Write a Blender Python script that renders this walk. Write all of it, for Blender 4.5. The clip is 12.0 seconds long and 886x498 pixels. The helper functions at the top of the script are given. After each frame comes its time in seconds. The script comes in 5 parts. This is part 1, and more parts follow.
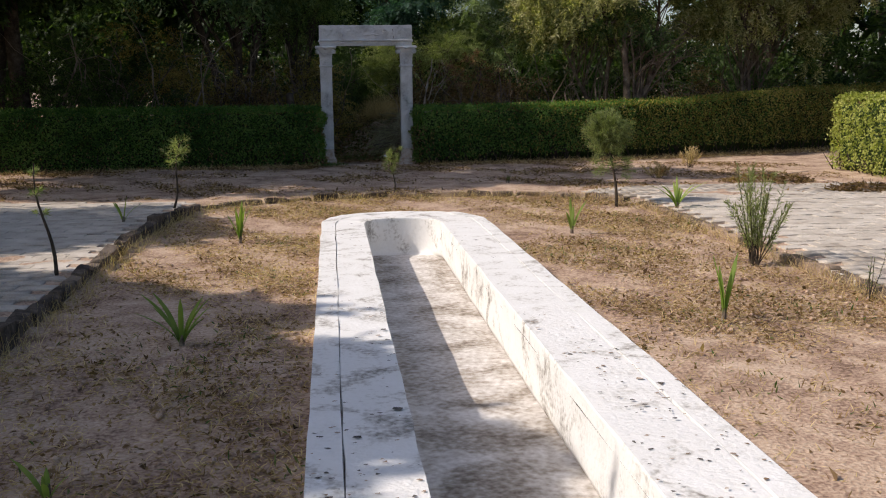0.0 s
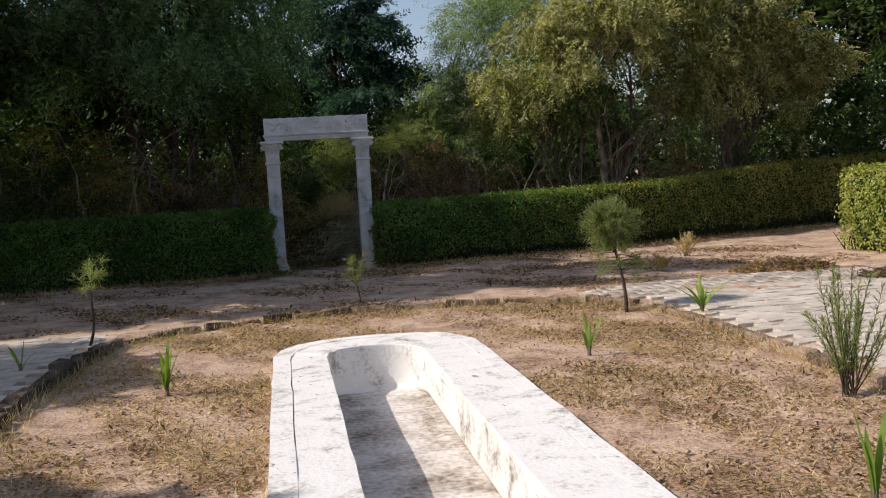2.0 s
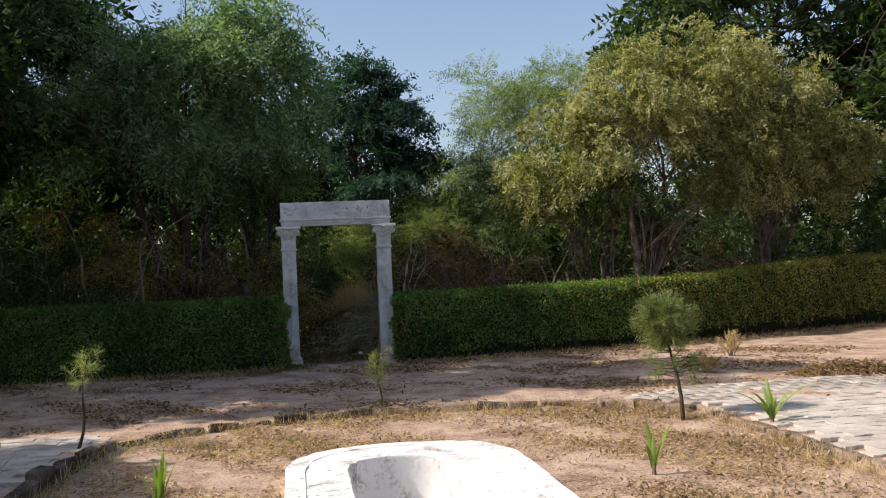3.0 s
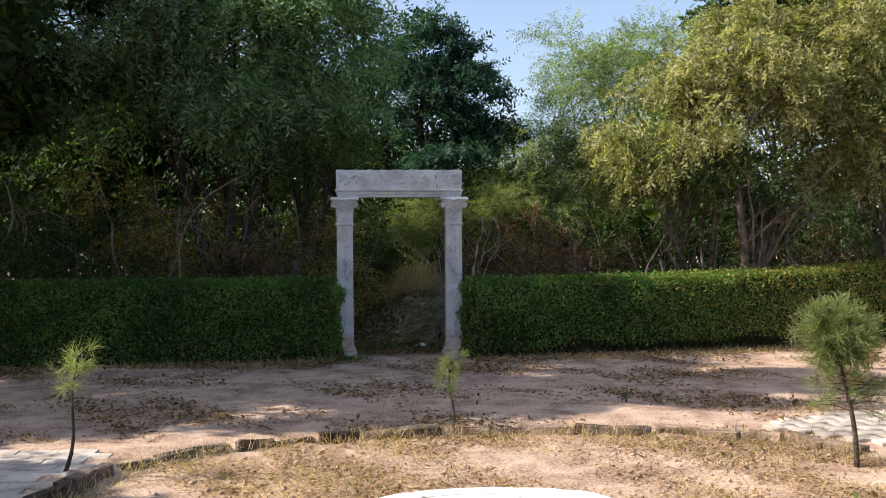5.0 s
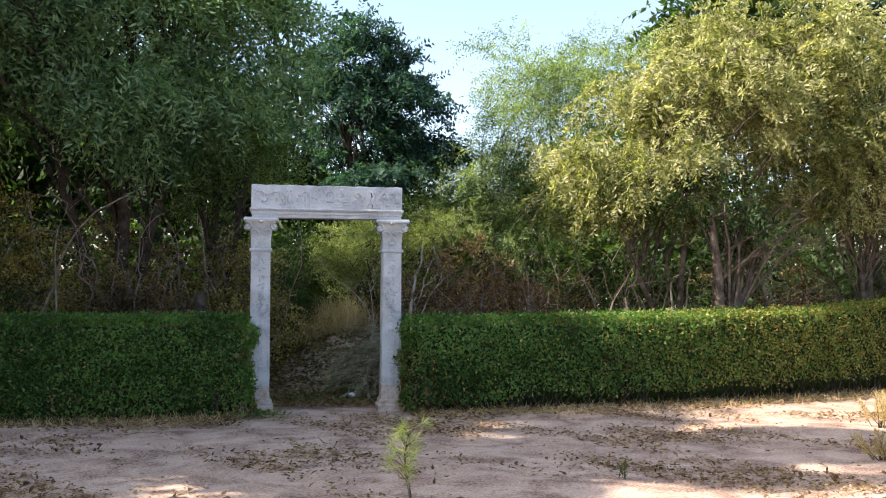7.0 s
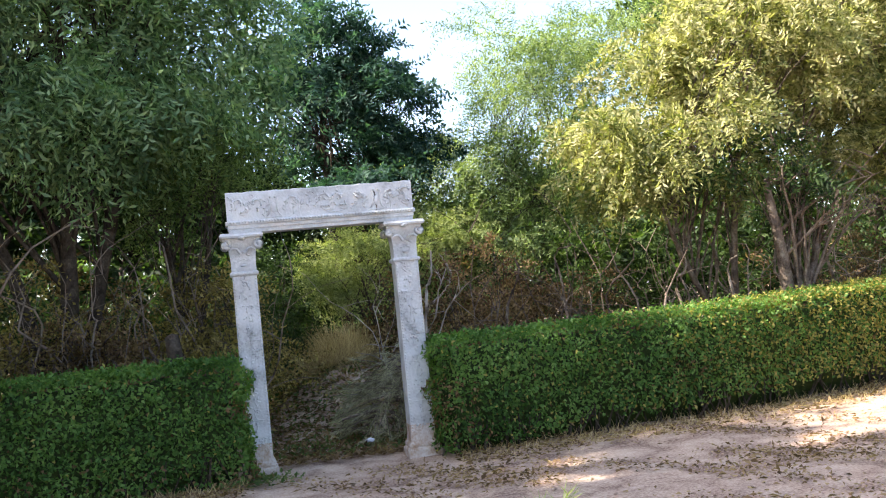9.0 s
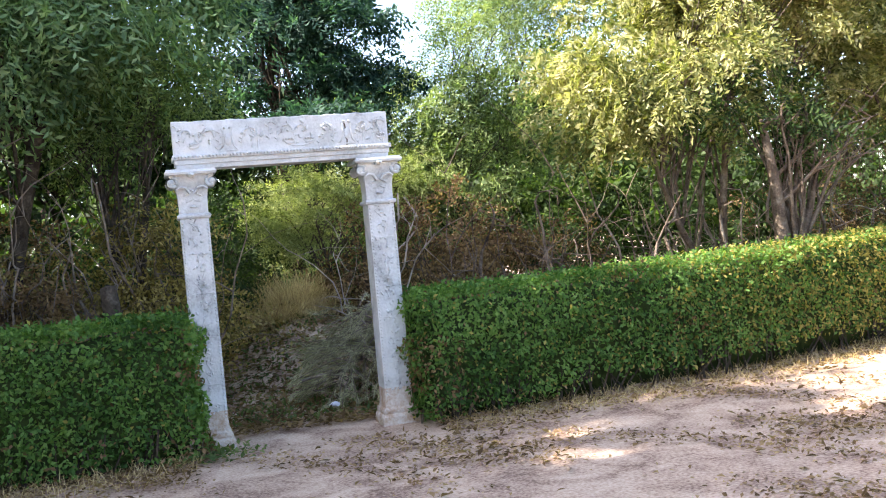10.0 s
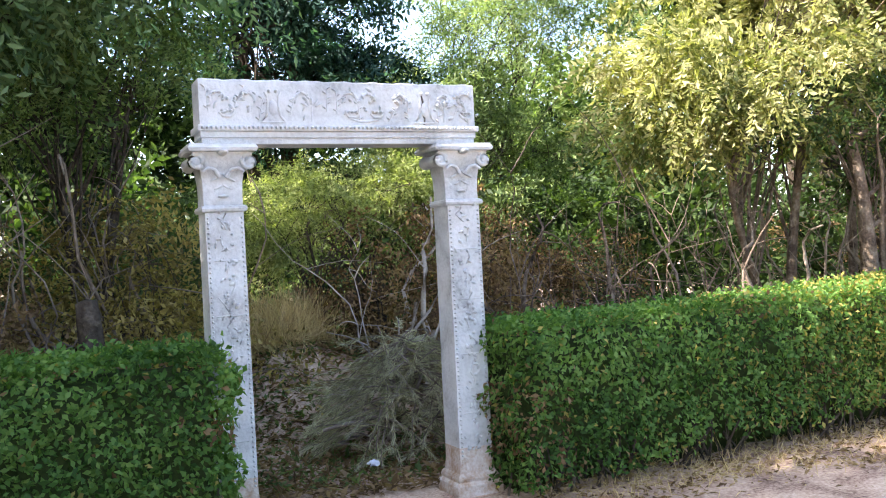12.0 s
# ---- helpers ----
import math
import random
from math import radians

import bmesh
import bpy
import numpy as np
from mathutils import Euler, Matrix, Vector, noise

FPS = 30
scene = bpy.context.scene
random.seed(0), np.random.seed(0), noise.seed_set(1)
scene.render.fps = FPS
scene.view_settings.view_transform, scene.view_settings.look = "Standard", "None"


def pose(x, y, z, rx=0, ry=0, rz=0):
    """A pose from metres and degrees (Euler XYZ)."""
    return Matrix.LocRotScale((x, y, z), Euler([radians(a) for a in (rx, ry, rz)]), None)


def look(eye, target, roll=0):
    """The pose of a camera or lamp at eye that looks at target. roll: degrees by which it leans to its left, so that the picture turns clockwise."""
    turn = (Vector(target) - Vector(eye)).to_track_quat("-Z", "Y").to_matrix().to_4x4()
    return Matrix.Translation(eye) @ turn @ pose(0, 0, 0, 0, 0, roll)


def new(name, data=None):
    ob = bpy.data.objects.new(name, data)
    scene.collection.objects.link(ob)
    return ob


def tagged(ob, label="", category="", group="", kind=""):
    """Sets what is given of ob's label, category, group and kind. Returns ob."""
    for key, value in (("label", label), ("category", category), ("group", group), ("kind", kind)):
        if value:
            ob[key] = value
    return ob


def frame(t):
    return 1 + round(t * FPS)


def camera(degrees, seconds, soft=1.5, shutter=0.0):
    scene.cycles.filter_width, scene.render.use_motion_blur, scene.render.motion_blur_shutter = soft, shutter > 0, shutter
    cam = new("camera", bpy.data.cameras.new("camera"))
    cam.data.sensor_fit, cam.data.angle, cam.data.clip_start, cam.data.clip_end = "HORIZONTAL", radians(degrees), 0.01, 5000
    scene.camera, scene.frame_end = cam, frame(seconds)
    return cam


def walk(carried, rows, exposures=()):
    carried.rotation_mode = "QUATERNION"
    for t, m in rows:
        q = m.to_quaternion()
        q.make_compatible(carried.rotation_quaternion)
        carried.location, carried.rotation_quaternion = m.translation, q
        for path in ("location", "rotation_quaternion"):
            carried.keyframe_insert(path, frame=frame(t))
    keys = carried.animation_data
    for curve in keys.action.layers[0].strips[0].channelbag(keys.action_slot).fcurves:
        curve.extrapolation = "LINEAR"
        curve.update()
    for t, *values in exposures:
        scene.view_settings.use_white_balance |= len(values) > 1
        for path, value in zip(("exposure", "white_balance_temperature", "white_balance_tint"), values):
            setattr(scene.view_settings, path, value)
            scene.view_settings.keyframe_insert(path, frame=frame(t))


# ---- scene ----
cam = camera(49.1, 12.0, soft=1.1)
PATH = [
    (0, (1.814, -0.792, 1.52), (1.801, 1.18, 1.189), -0.5),
    (0.5, (1.794, -0.231, 1.518), (1.808, 1.757, 1.304), -2.2),
    (1, (1.68, 0.27, 1.506), (1.561, 2.255, 1.298), -0.9),
    (1.5, (1.637, 0.772, 1.509), (1.705, 2.761, 1.311), -2.7),
    (2, (1.587, 1.386, 1.561), (1.671, 3.378, 1.409), -3.3),
    (2.5, (1.49, 1.94, 1.556), (1.586, 3.937, 1.551), -0.4),
    (3, (1.404, 2.454, 1.526), (1.474, 4.452, 1.565), -2.4),
    (4.8, (1.152, 4.502, 1.555), (1.124, 6.501, 1.587), -0.8),
    (5, (1.145, 4.694, 1.569), (1.099, 6.693, 1.568), -0.4),
    (5.5, (1.049, 5.208, 1.548), (1.101, 7.207, 1.498), 1.0),
    (6, (1.063, 5.787, 1.526), (1.058, 7.786, 1.497), -1.0),
    (6.5, (1.006, 6.354, 1.521), (1.039, 8.354, 1.521), -0.2),
    (7, (0.83, 6.975, 1.514), (0.959, 8.97, 1.589), 0.3),
    (7.2, (0.765, 7.278, 1.519), (0.887, 9.272, 1.603), -0.4),
    (8.8, (0.399, 9.133, 1.462), (0.663, 11.116, 1.485), -3.3),
    (9, (0.291, 9.304, 1.472), (0.508, 11.29, 1.58), -5.7),
    (9.5, (0.151, 9.879, 1.522), (0.451, 11.856, 1.549), -6.4),
    (10, (-0.038, 10.51, 1.529), (0.315, 12.479, 1.514), -5.3),
    (10.5, (-0.308, 11.116, 1.564), (0.203, 13.049, 1.6), -4.3),
    (11, (-0.514, 11.762, 1.552), (0.02, 13.688, 1.644), -6.5),
    (11.5, (-0.842, 12.334, 1.529), (-0.284, 14.253, 1.609), -1.7),
    (12, (-1.122, 12.849, 1.586), (-0.527, 14.759, 1.598), -3.0),
]
walk(cam, [(t, look(eye, target, roll)) for t, eye, target, roll in PATH],
     exposures=[(0, -0.3, 6600, 15.5), (2, -0.24, 6600, 15.5), (3, 0.05, 6600, 15.5), (5, 0.5, 6580, 15.5), (6, 0.74, 6550, 15), (7, 1.28, 6550, 15.5), (9, 1.76, 6550, 15.5), (10, 2.12, 6570, 15.5), (10.5, 2.1, 6550, 15.5), (12, 2.24, 6550, 16)])

# ---- world and sun: late-morning sun from the left and slightly ahead, clear pale sky ----
SUN_TO = Vector((-0.989, -0.15, 0.0)).normalized() * math.cos(radians(40)) + Vector((0, 0, math.sin(radians(40))))
world = bpy.data.worlds.new("sky")
scene.world = world
world.use_nodes = True
wn = world.node_tree.nodes
wn.clear()
sky = wn.new("ShaderNodeTexSky")
sky.sky_type, sky.sun_disc = "NISHITA", False
sky.sun_elevation, sky.sun_rotation = radians(40), math.atan2(SUN_TO.x, SUN_TO.y)
sky.dust_density, sky.air_density, sky.ozone_density = 1.9, 1.0, 1.0
bg = wn.new("ShaderNodeBackground")
bg.inputs["Strength"].default_value = 0.165
wout = wn.new("ShaderNodeOutputWorld")
world.node_tree.links.new(sky.outputs[0], bg.inputs[0])
world.node_tree.links.new(bg.outputs[0], wout.inputs[0])
sun_data = bpy.data.lights.new("sun", "SUN")
sun_data.energy, sun_data.angle, sun_data.color = 5.4, radians(0.6), (1.0, 0.93, 0.83)
sun = new("sun", sun_data)
sun.matrix_world = look(SUN_TO * 50, (0, 0, 0))


# ---- materials ----
def material(name, stops, scale=6.0, rough=0.85, bump=0.3, bump_scale=40.0, fine=0.35, spec=0.3, random_tone=0.0, island=0.0, through_light=None, distort=0.6):
    """A surface coloured by two scales of noise along stops of (position, colour), with a fine bump; through_light adds leaf translucency."""
    m = bpy.data.materials.new(name)
    m.use_nodes = True
    nt = m.node_tree
    n, l = nt.nodes, nt.links
    b = n["Principled BSDF"]
    tc = n.new("ShaderNodeNewGeometry")
    big = n.new("ShaderNodeTexNoise")
    big.inputs["Scale"].default_value, big.inputs["Detail"].default_value, big.inputs["Distortion"].default_value = scale, 6, distort
    small = n.new("ShaderNodeTexNoise")
    small.inputs["Scale"].default_value, small.inputs["Detail"].default_value = bump_scale, 5
    for t in (big, small):
        l.new(tc.outputs["Position"], t.inputs["Vector"])
    mixv = n.new("ShaderNodeMath")
    mixv.operation = "MULTIPLY_ADD"
    l.new(small.outputs["Fac"], mixv.inputs[0])
    mixv.inputs[1].default_value = fine
    scaled = n.new("ShaderNodeMath")
    scaled.operation = "MULTIPLY_ADD"
    l.new(big.outputs["Fac"], scaled.inputs[0])
    scaled.inputs[1].default_value, scaled.inputs[2].default_value = 1.0, -fine / 2
    l.new(scaled.outputs[0], mixv.inputs[2])
    last = mixv
    for amount, source in ((random_tone, "object"), (island, "island")):
        if amount:
            r = n.new("ShaderNodeObjectInfo") if source == "object" else n.new("ShaderNodeNewGeometry")
            add = n.new("ShaderNodeMath")
            add.operation = "MULTIPLY_ADD"
            l.new(r.outputs["Random"] if source == "object" else r.outputs["Random Per Island"], add.inputs[0])
            add.inputs[1].default_value = amount
            sub = n.new("ShaderNodeMath")
            sub.operation = "SUBTRACT"
            l.new(last.outputs[0], sub.inputs[0])
            sub.inputs[1].default_value = amount / 2
            l.new(sub.outputs[0], add.inputs[2])
            last = add
    ramp = n.new("ShaderNodeValToRGB")
    while len(ramp.color_ramp.elements) < len(stops):
        ramp.color_ramp.elements.new(0.5)
    for e, (p, c) in zip(ramp.color_ramp.elements, stops):
        e.position, e.color = p, (*c, 1)
    l.new(last.outputs[0], ramp.inputs[0])
    l.new(ramp.outputs[0], b.inputs["Base Color"])
    b.inputs["Roughness"].default_value = rough
    b.inputs["Specular IOR Level"].default_value = spec
    if bump:
        bp = n.new("ShaderNodeBump")
        bp.inputs["Strength"].default_value, bp.inputs["Distance"].default_value = bump, 0.02
        l.new(small.outputs["Fac"], bp.inputs["Height"])
        l.new(bp.outputs[0], b.inputs["Normal"])
    if through_light:
        tr = n.new("ShaderNodeBsdfTranslucent")
        hue = n.new("ShaderNodeMix")
        hue.data_type, hue.blend_type = "RGBA", "MULTIPLY"
        hue.inputs[0].default_value = 1.0
        l.new(ramp.outputs[0], hue.inputs[6])
        hue.inputs[7].default_value = (*through_light, 1)
        l.new(hue.outputs[2], tr.inputs[0])
        ms = n.new("ShaderNodeMixShader")
        ms.inputs[0].default_value = 0.45
        l.new(b.outputs[0], ms.inputs[1])
        l.new(tr.outputs[0], ms.inputs[2])
        l.new(ms.outputs[0], n["Material Output"].inputs[0])
    return m


def leaf_material(name, dark, mid, light, spec=0.25, rough=0.6, island=0.5, scale=1.1):
    return material(name, [(0.28, dark), (0.5, mid), (0.75, light)], scale=scale, rough=rough, bump=0, bump_scale=9, fine=0.25, spec=spec,
                    island=island, through_light=(1.35, 1.5, 0.62))


M_SOIL = material("dry_soil", [(0.22, (0.175, 0.112, 0.078)), (0.40, (0.36, 0.245, 0.178)), (0.56, (0.50, 0.365, 0.262)), (0.8, (0.62, 0.485, 0.37))], scale=2.6, rough=1.0, bump=0.65, bump_scale=46, fine=1.0, spec=0.1, distort=0.8)
M_WHITE = material("whitewashed_plaster", [(0.25, (0.27, 0.25, 0.22)), (0.36, (0.56, 0.54, 0.50)), (0.46, (0.755, 0.745, 0.715)), (0.8, (0.82, 0.815, 0.795))], scale=2.4, rough=0.85, bump=0.35, bump_scale=34, fine=0.5, spec=0.2, distort=1.2)
M_TROUGH = material("dirty_concrete", [(0.24, (0.20, 0.165, 0.13)), (0.40, (0.38, 0.335, 0.285)), (0.54, (0.54, 0.50, 0.455)), (0.74, (0.72, 0.69, 0.655))], scale=2.6, rough=0.95, bump=0.4, bump_scale=22, fine=0.75, spec=0.15)
M_GROOVE = material("dark_joint", [(0.35, (0.20, 0.18, 0.15)), (0.6, (0.55, 0.51, 0.46))], scale=8, rough=1.0)
M_SPOT = material("black_lichen", [(0.3, (0.05, 0.046, 0.04)), (0.7, (0.17, 0.15, 0.13))], scale=20, rough=1.0, spec=0.1)
M_MARBLE = material("weathered_white_stone", [(0.25, (0.29, 0.30, 0.295)), (0.40, (0.48, 0.495, 0.495)), (0.6, (0.61, 0.63, 0.63)), (0.8, (0.68, 0.70, 0.70))], scale=3.5, rough=0.8, bump=0.35, bump_scale=40, fine=0.4, spec=0.25)
M_RUST = material("rust_stained_stone", [(0.3, (0.38, 0.25, 0.16)), (0.55, (0.55, 0.47, 0.40)), (0.8, (0.68, 0.66, 0.64))], scale=9, rough=0.85, bump=0.5, bump_scale=48, fine=0.5, spec=0.2)
# Dark tone takes in the shade on the kerb's bed side.
M_KERB = material("shade_dark_kerb_stone", [(0.3, (0.045, 0.038, 0.032)), (0.5, (0.12, 0.095, 0.075)), (0.75, (0.25, 0.195, 0.15))], scale=5, rough=1.0, bump=0.8, bump_scale=36, fine=0.5, spec=0.1, random_tone=0.3)
M_KERB_DUSTY = material("dusty_kerb_stone", [(0.3, (0.09, 0.07, 0.052)), (0.5, (0.22, 0.165, 0.12)), (0.75, (0.38, 0.29, 0.215))], scale=5, rough=1.0, bump=0.8, bump_scale=36, fine=0.5, spec=0.1, random_tone=0.3)
M_PAVER = material("pale_concrete_paver", [(0.25, (0.32, 0.275, 0.225)), (0.5, (0.50, 0.445, 0.375)), (0.8, (0.63, 0.575, 0.50))], scale=3.0, rough=0.95, bump=0.5, bump_scale=60, fine=0.5, spec=0.15, random_tone=0.18, island=0.18)
M_BARK = material("grey_brown_bark", [(0.3, (0.03, 0.023, 0.018)), (0.55, (0.075, 0.06, 0.045)), (0.8, (0.15, 0.125, 0.10))], scale=7, rough=0.95, bump=0.9, bump_scale=45, fine=0.5, spec=0.1)
M_BARK_PALE = material("pale_dusty_bark", [(0.3, (0.07, 0.05, 0.038)), (0.55, (0.155, 0.118, 0.088)), (0.8, (0.27, 0.225, 0.175))], scale=7, rough=0.95, bump=0.9, bump_scale=45, fine=0.5, spec=0.1)
M_DEADWOOD = material("pale_dead_wood", [(0.3, (0.12, 0.092, 0.068)), (0.55, (0.22, 0.178, 0.138)), (0.8, (0.33, 0.285, 0.235))], scale=9, rough=0.95, bump=0.6, bump_scale=60, fine=0.4, spec=0.1)
M_PALEWOOD = material("bleached_bare_wood", [(0.3, (0.26, 0.22, 0.18)), (0.55, (0.42, 0.365, 0.30)), (0.8, (0.56, 0.50, 0.43))], scale=9, rough=0.95, bump=0.6, bump_scale=60, fine=0.4, spec=0.1)
M_LEAF_DARK = leaf_material("dark_green_leaf", (0.016, 0.033, 0.010), (0.036, 0.068, 0.02), (0.085, 0.135, 0.04))
M_LEAF_MID = leaf_material("mid_green_leaf", (0.065, 0.105, 0.032), (0.14, 0.205, 0.068), (0.25, 0.32, 0.125))
M_LEAF_COOL = leaf_material("cool_green_leaf", (0.068, 0.128, 0.058), (0.155, 0.25, 0.118), (0.28, 0.385, 0.20))
M_LEAF_BLUE = leaf_material("blue_green_leaf", (0.014, 0.042, 0.034), (0.03, 0.076, 0.058), (0.065, 0.13, 0.095))
M_LEAF_FEATHER = leaf_material("pale_feathery_leaf", (0.1, 0.15, 0.055), (0.2, 0.27, 0.1), (0.34, 0.41, 0.18))
M_LEAF_YELLOW = leaf_material("yellow_green_leaf", (0.105, 0.125, 0.038), (0.265, 0.265, 0.098), (0.51, 0.475, 0.27))
M_LEAF_OCHRE = leaf_material("drying_ochre_leaf", (0.14, 0.105, 0.035), (0.28, 0.215, 0.075), (0.44, 0.35, 0.14))
M_LEAF_BROWN = leaf_material("dry_brown_leaf", (0.09, 0.055, 0.032), (0.19, 0.12, 0.07), (0.33, 0.225, 0.14), spec=0.15, rough=0.9)
M_HEDGE = leaf_material("hedge_leaf", (0.036, 0.090, 0.018), (0.092, 0.19, 0.042), (0.185, 0.30, 0.085), island=0.40, scale=1.3)
M_HEDGE_GOLD = leaf_material("golden_hedge_leaf", (0.18, 0.21, 0.04), (0.33, 0.36, 0.09), (0.5, 0.5, 0.18))
# Dark colour of the core sheet: the hedge's inner shade, painted.
M_CORE = material("hedge_inner_shade", [(0.3, (0.022, 0.035, 0.012)), (0.7, (0.055, 0.08, 0.025))], scale=9, rough=1.0, spec=0.05)
M_NEEDLE = leaf_material("pine_needle", (0.12, 0.15, 0.06), (0.22, 0.26, 0.11), (0.34, 0.38, 0.18))
M_NEEDLE_GREY = leaf_material("grey_cut_needle", (0.17, 0.15, 0.11), (0.42, 0.40, 0.30), (0.60, 0.57, 0.45), spec=0.1, rough=0.9)
M_BLADE = leaf_material("strap_leaf", (0.09, 0.15, 0.035), (0.19, 0.275, 0.06), (0.33, 0.40, 0.12))
M_LEAF_FRESH = leaf_material("fresh_light_leaf", (0.12, 0.15, 0.05), (0.22, 0.265, 0.10), (0.35, 0.39, 0.17))
M_STRAW = leaf_material("dry_straw", (0.31, 0.21, 0.125), (0.52, 0.385, 0.235), (0.69, 0.55, 0.37), spec=0.1, rough=0.9)
M_LITTER = leaf_material("crumbled_leaf", (0.17, 0.105, 0.062), (0.31, 0.205, 0.13), (0.46, 0.33, 0.22), spec=0.1, rough=0.95)
M_HEDGE_DRY = leaf_material("sunburnt_hedge_leaf", (0.14, 0.125, 0.03), (0.29, 0.255, 0.07), (0.46, 0.385, 0.13))
M_STAIN = material("brown_leaf_stain", [(0.3, (0.24, 0.16, 0.10)), (0.55, (0.40, 0.31, 0.235)), (0.8, (0.55, 0.48, 0.40))], scale=7, rough=0.95, bump=0.3, bump_scale=60, fine=0.6, spec=0.1, island=0.5)
M_WEED = leaf_material("low_weed", (0.05, 0.09, 0.025), (0.10, 0.15, 0.045), (0.18, 0.22, 0.08))
M_PAPER = material("white_scrap", [(0.3, (0.5, 0.52, 0.58)), (0.7, (0.78, 0.79, 0.82))], scale=12, rough=0.7)


# ---- mesh helpers ----
def raw_mesh(name, verts, faces, mat, smooth=False):
    """A mesh from an array of points and an array of equal-sized faces."""
    verts, faces = np.asarray(verts, np.float32).reshape(-1, 3), np.asarray(faces, np.int32)
    me = bpy.data.meshes.new(name)
    size = faces.shape[1]
    me.vertices.add(len(verts))
    me.vertices.foreach_set("co", verts.ravel())
    me.loops.add(faces.size)
    me.loops.foreach_set("vertex_index", faces.ravel())
    me.polygons.add(len(faces))
    me.polygons.foreach_set("loop_start", np.arange(0, faces.size, size, dtype=np.int32))
    me.update(calc_edges=True)
    if smooth:
        me.polygons.foreach_set("use_smooth", np.ones(len(faces), bool))
    me.materials.append(mat)
    return me


def child(name, mesh, parent, label="", kind=""):
    ob = new(name, mesh)
    ob.parent = parent
    return tagged(ob, label=label, kind=kind)


def part(name, bm, mat, parent, label="", smooth=False):
    me = bpy.data.meshes.new(name)
    bm.normal_update()
    bm.to_mesh(me)
    bm.free()
    me.materials.append(mat)
    if smooth:
        for p in me.polygons:
            p.use_smooth = True
    return child(name, me, parent, label)


def thing(name, place, label, category, group="", kind="", turn=0.0):
    ob = new(name)
    ob.empty_display_size = 0.2
    ob.matrix_basis = Matrix.Translation(place) @ Matrix.Rotation(radians(turn), 4, "Z")
    return tagged(ob, label, category, group, kind)


def unit(v):
    return v / np.maximum(np.linalg.norm(v, axis=-1, keepdims=True), 1e-9)


def leaf_quads(base, along, normal, length, width):
    """Folded, drooping four-cornered leaves."""
    side = unit(np.cross(along, normal))
    nrm = unit(np.cross(side, along))
    length, width = np.asarray(length).reshape(-1, 1), np.asarray(width).reshape(-1, 1)
    mid = base + along * length * 0.45
    v = np.stack([base, mid + side * width / 2 + nrm * width * 0.18, base + along * length - nrm * length * 0.12, mid - side * width / 2 + nrm * width * 0.18], 1)
    return v.reshape(-1, 3), np.arange(len(base) * 4).reshape(-1, 4)


def sprays(rng, centre, way, k, twig, ll, lw, droop=0.25, spread=0.9):
    """Sprays of k leaves set along both sides of a short twig."""
    n = len(centre)
    way = unit(way + rng.normal(0, 0.25, (n, 3)) - np.array([0, 0, droop]))
    roll = unit(np.cross(way, unit(rng.normal(0, 1, (n, 3)) + np.array([0, 0, 0.9]))))
    s = np.linspace(-0.15, 1, k)[None, :, None] * (twig * rng.uniform(0.6, 1.3, (n, 1, 1)))
    sag = -np.array([0, 0, 1.0]) * (np.linspace(0, 1, k)[None, :, None] ** 2) * twig * droop
    base = centre[:, None] + way[:, None] * s + sag
    sign = np.where(np.arange(k) % 2, 1, -1)[None, :, None]
    along = unit(way[:, None] * 0.55 + roll[:, None] * sign * spread + rng.normal(0, 0.28, (n, k, 3)) - np.array([0, 0, droop * 0.6]))
    normal = unit(np.cross(way, roll)[:, None] + rng.normal(0, 0.35, (n, k, 3)))
    size = rng.uniform(0.65, 1.25, (n, k))
    return leaf_quads(base.reshape(-1, 3), along.reshape(-1, 3), normal.reshape(-1, 3), (ll * size).ravel(), (lw * size).ravel())


def lobe_points(rng, lobes, n, hollow=0.45):
    """Places inside uneven ellipsoids, thicker towards their skin, and the way outwards."""
    vol = np.array([rx * ry * rz for *_, rx, ry, rz in lobes]) ** 0.75
    which = rng.choice(len(lobes), n, p=vol / vol.sum())
    lob = np.array(lobes)[which]
    d = unit(rng.normal(0, 1, (n, 3)))
    bumps = rng.normal(0, 1, (7, 3)) * 2.6
    phase = rng.uniform(0, 6.28, 7)
    lump = 0.86 + 0.20 * np.sin(d @ bumps.T + phase + which[:, None] * 1.7).sum(1) / 1.6
    r = (hollow + (1 - hollow) * rng.uniform(0, 1, n) ** 0.6) * np.clip(lump, 0.5, 1.3)
    return lob[:, :3] + d * lob[:, 3:] * r[:, None], unit(d * 0.8 + np.array([0, 0, 0.15]))


def clump_points(rng, lobes, n, count, radius, flat, hollow):
    """Places gathered into tufts at the branch ends, with gaps between the tufts; flat squeezes each tuft into a tier."""
    mid, out = lobe_points(rng, lobes, count, hollow)
    size = rng.uniform(0.55, 1.3, count) * radius
    which = rng.choice(count, n, p=size ** 1.6 / (size ** 1.6).sum())
    d = unit(rng.normal(0, 1, (n, 3))) * rng.uniform(0, 1, (n, 1)) ** 0.5
    tilt = rng.normal(0, 0.25, (count, 2))[which]
    off = d * size[which, None] * np.array([1, 1, flat])
    off[:, 2] += (off[:, :2] * tilt).sum(1)
    return mid[which] + off, unit(d * np.array([1, 1, 0.6]) * 0.9 + out[which] * 0.5)


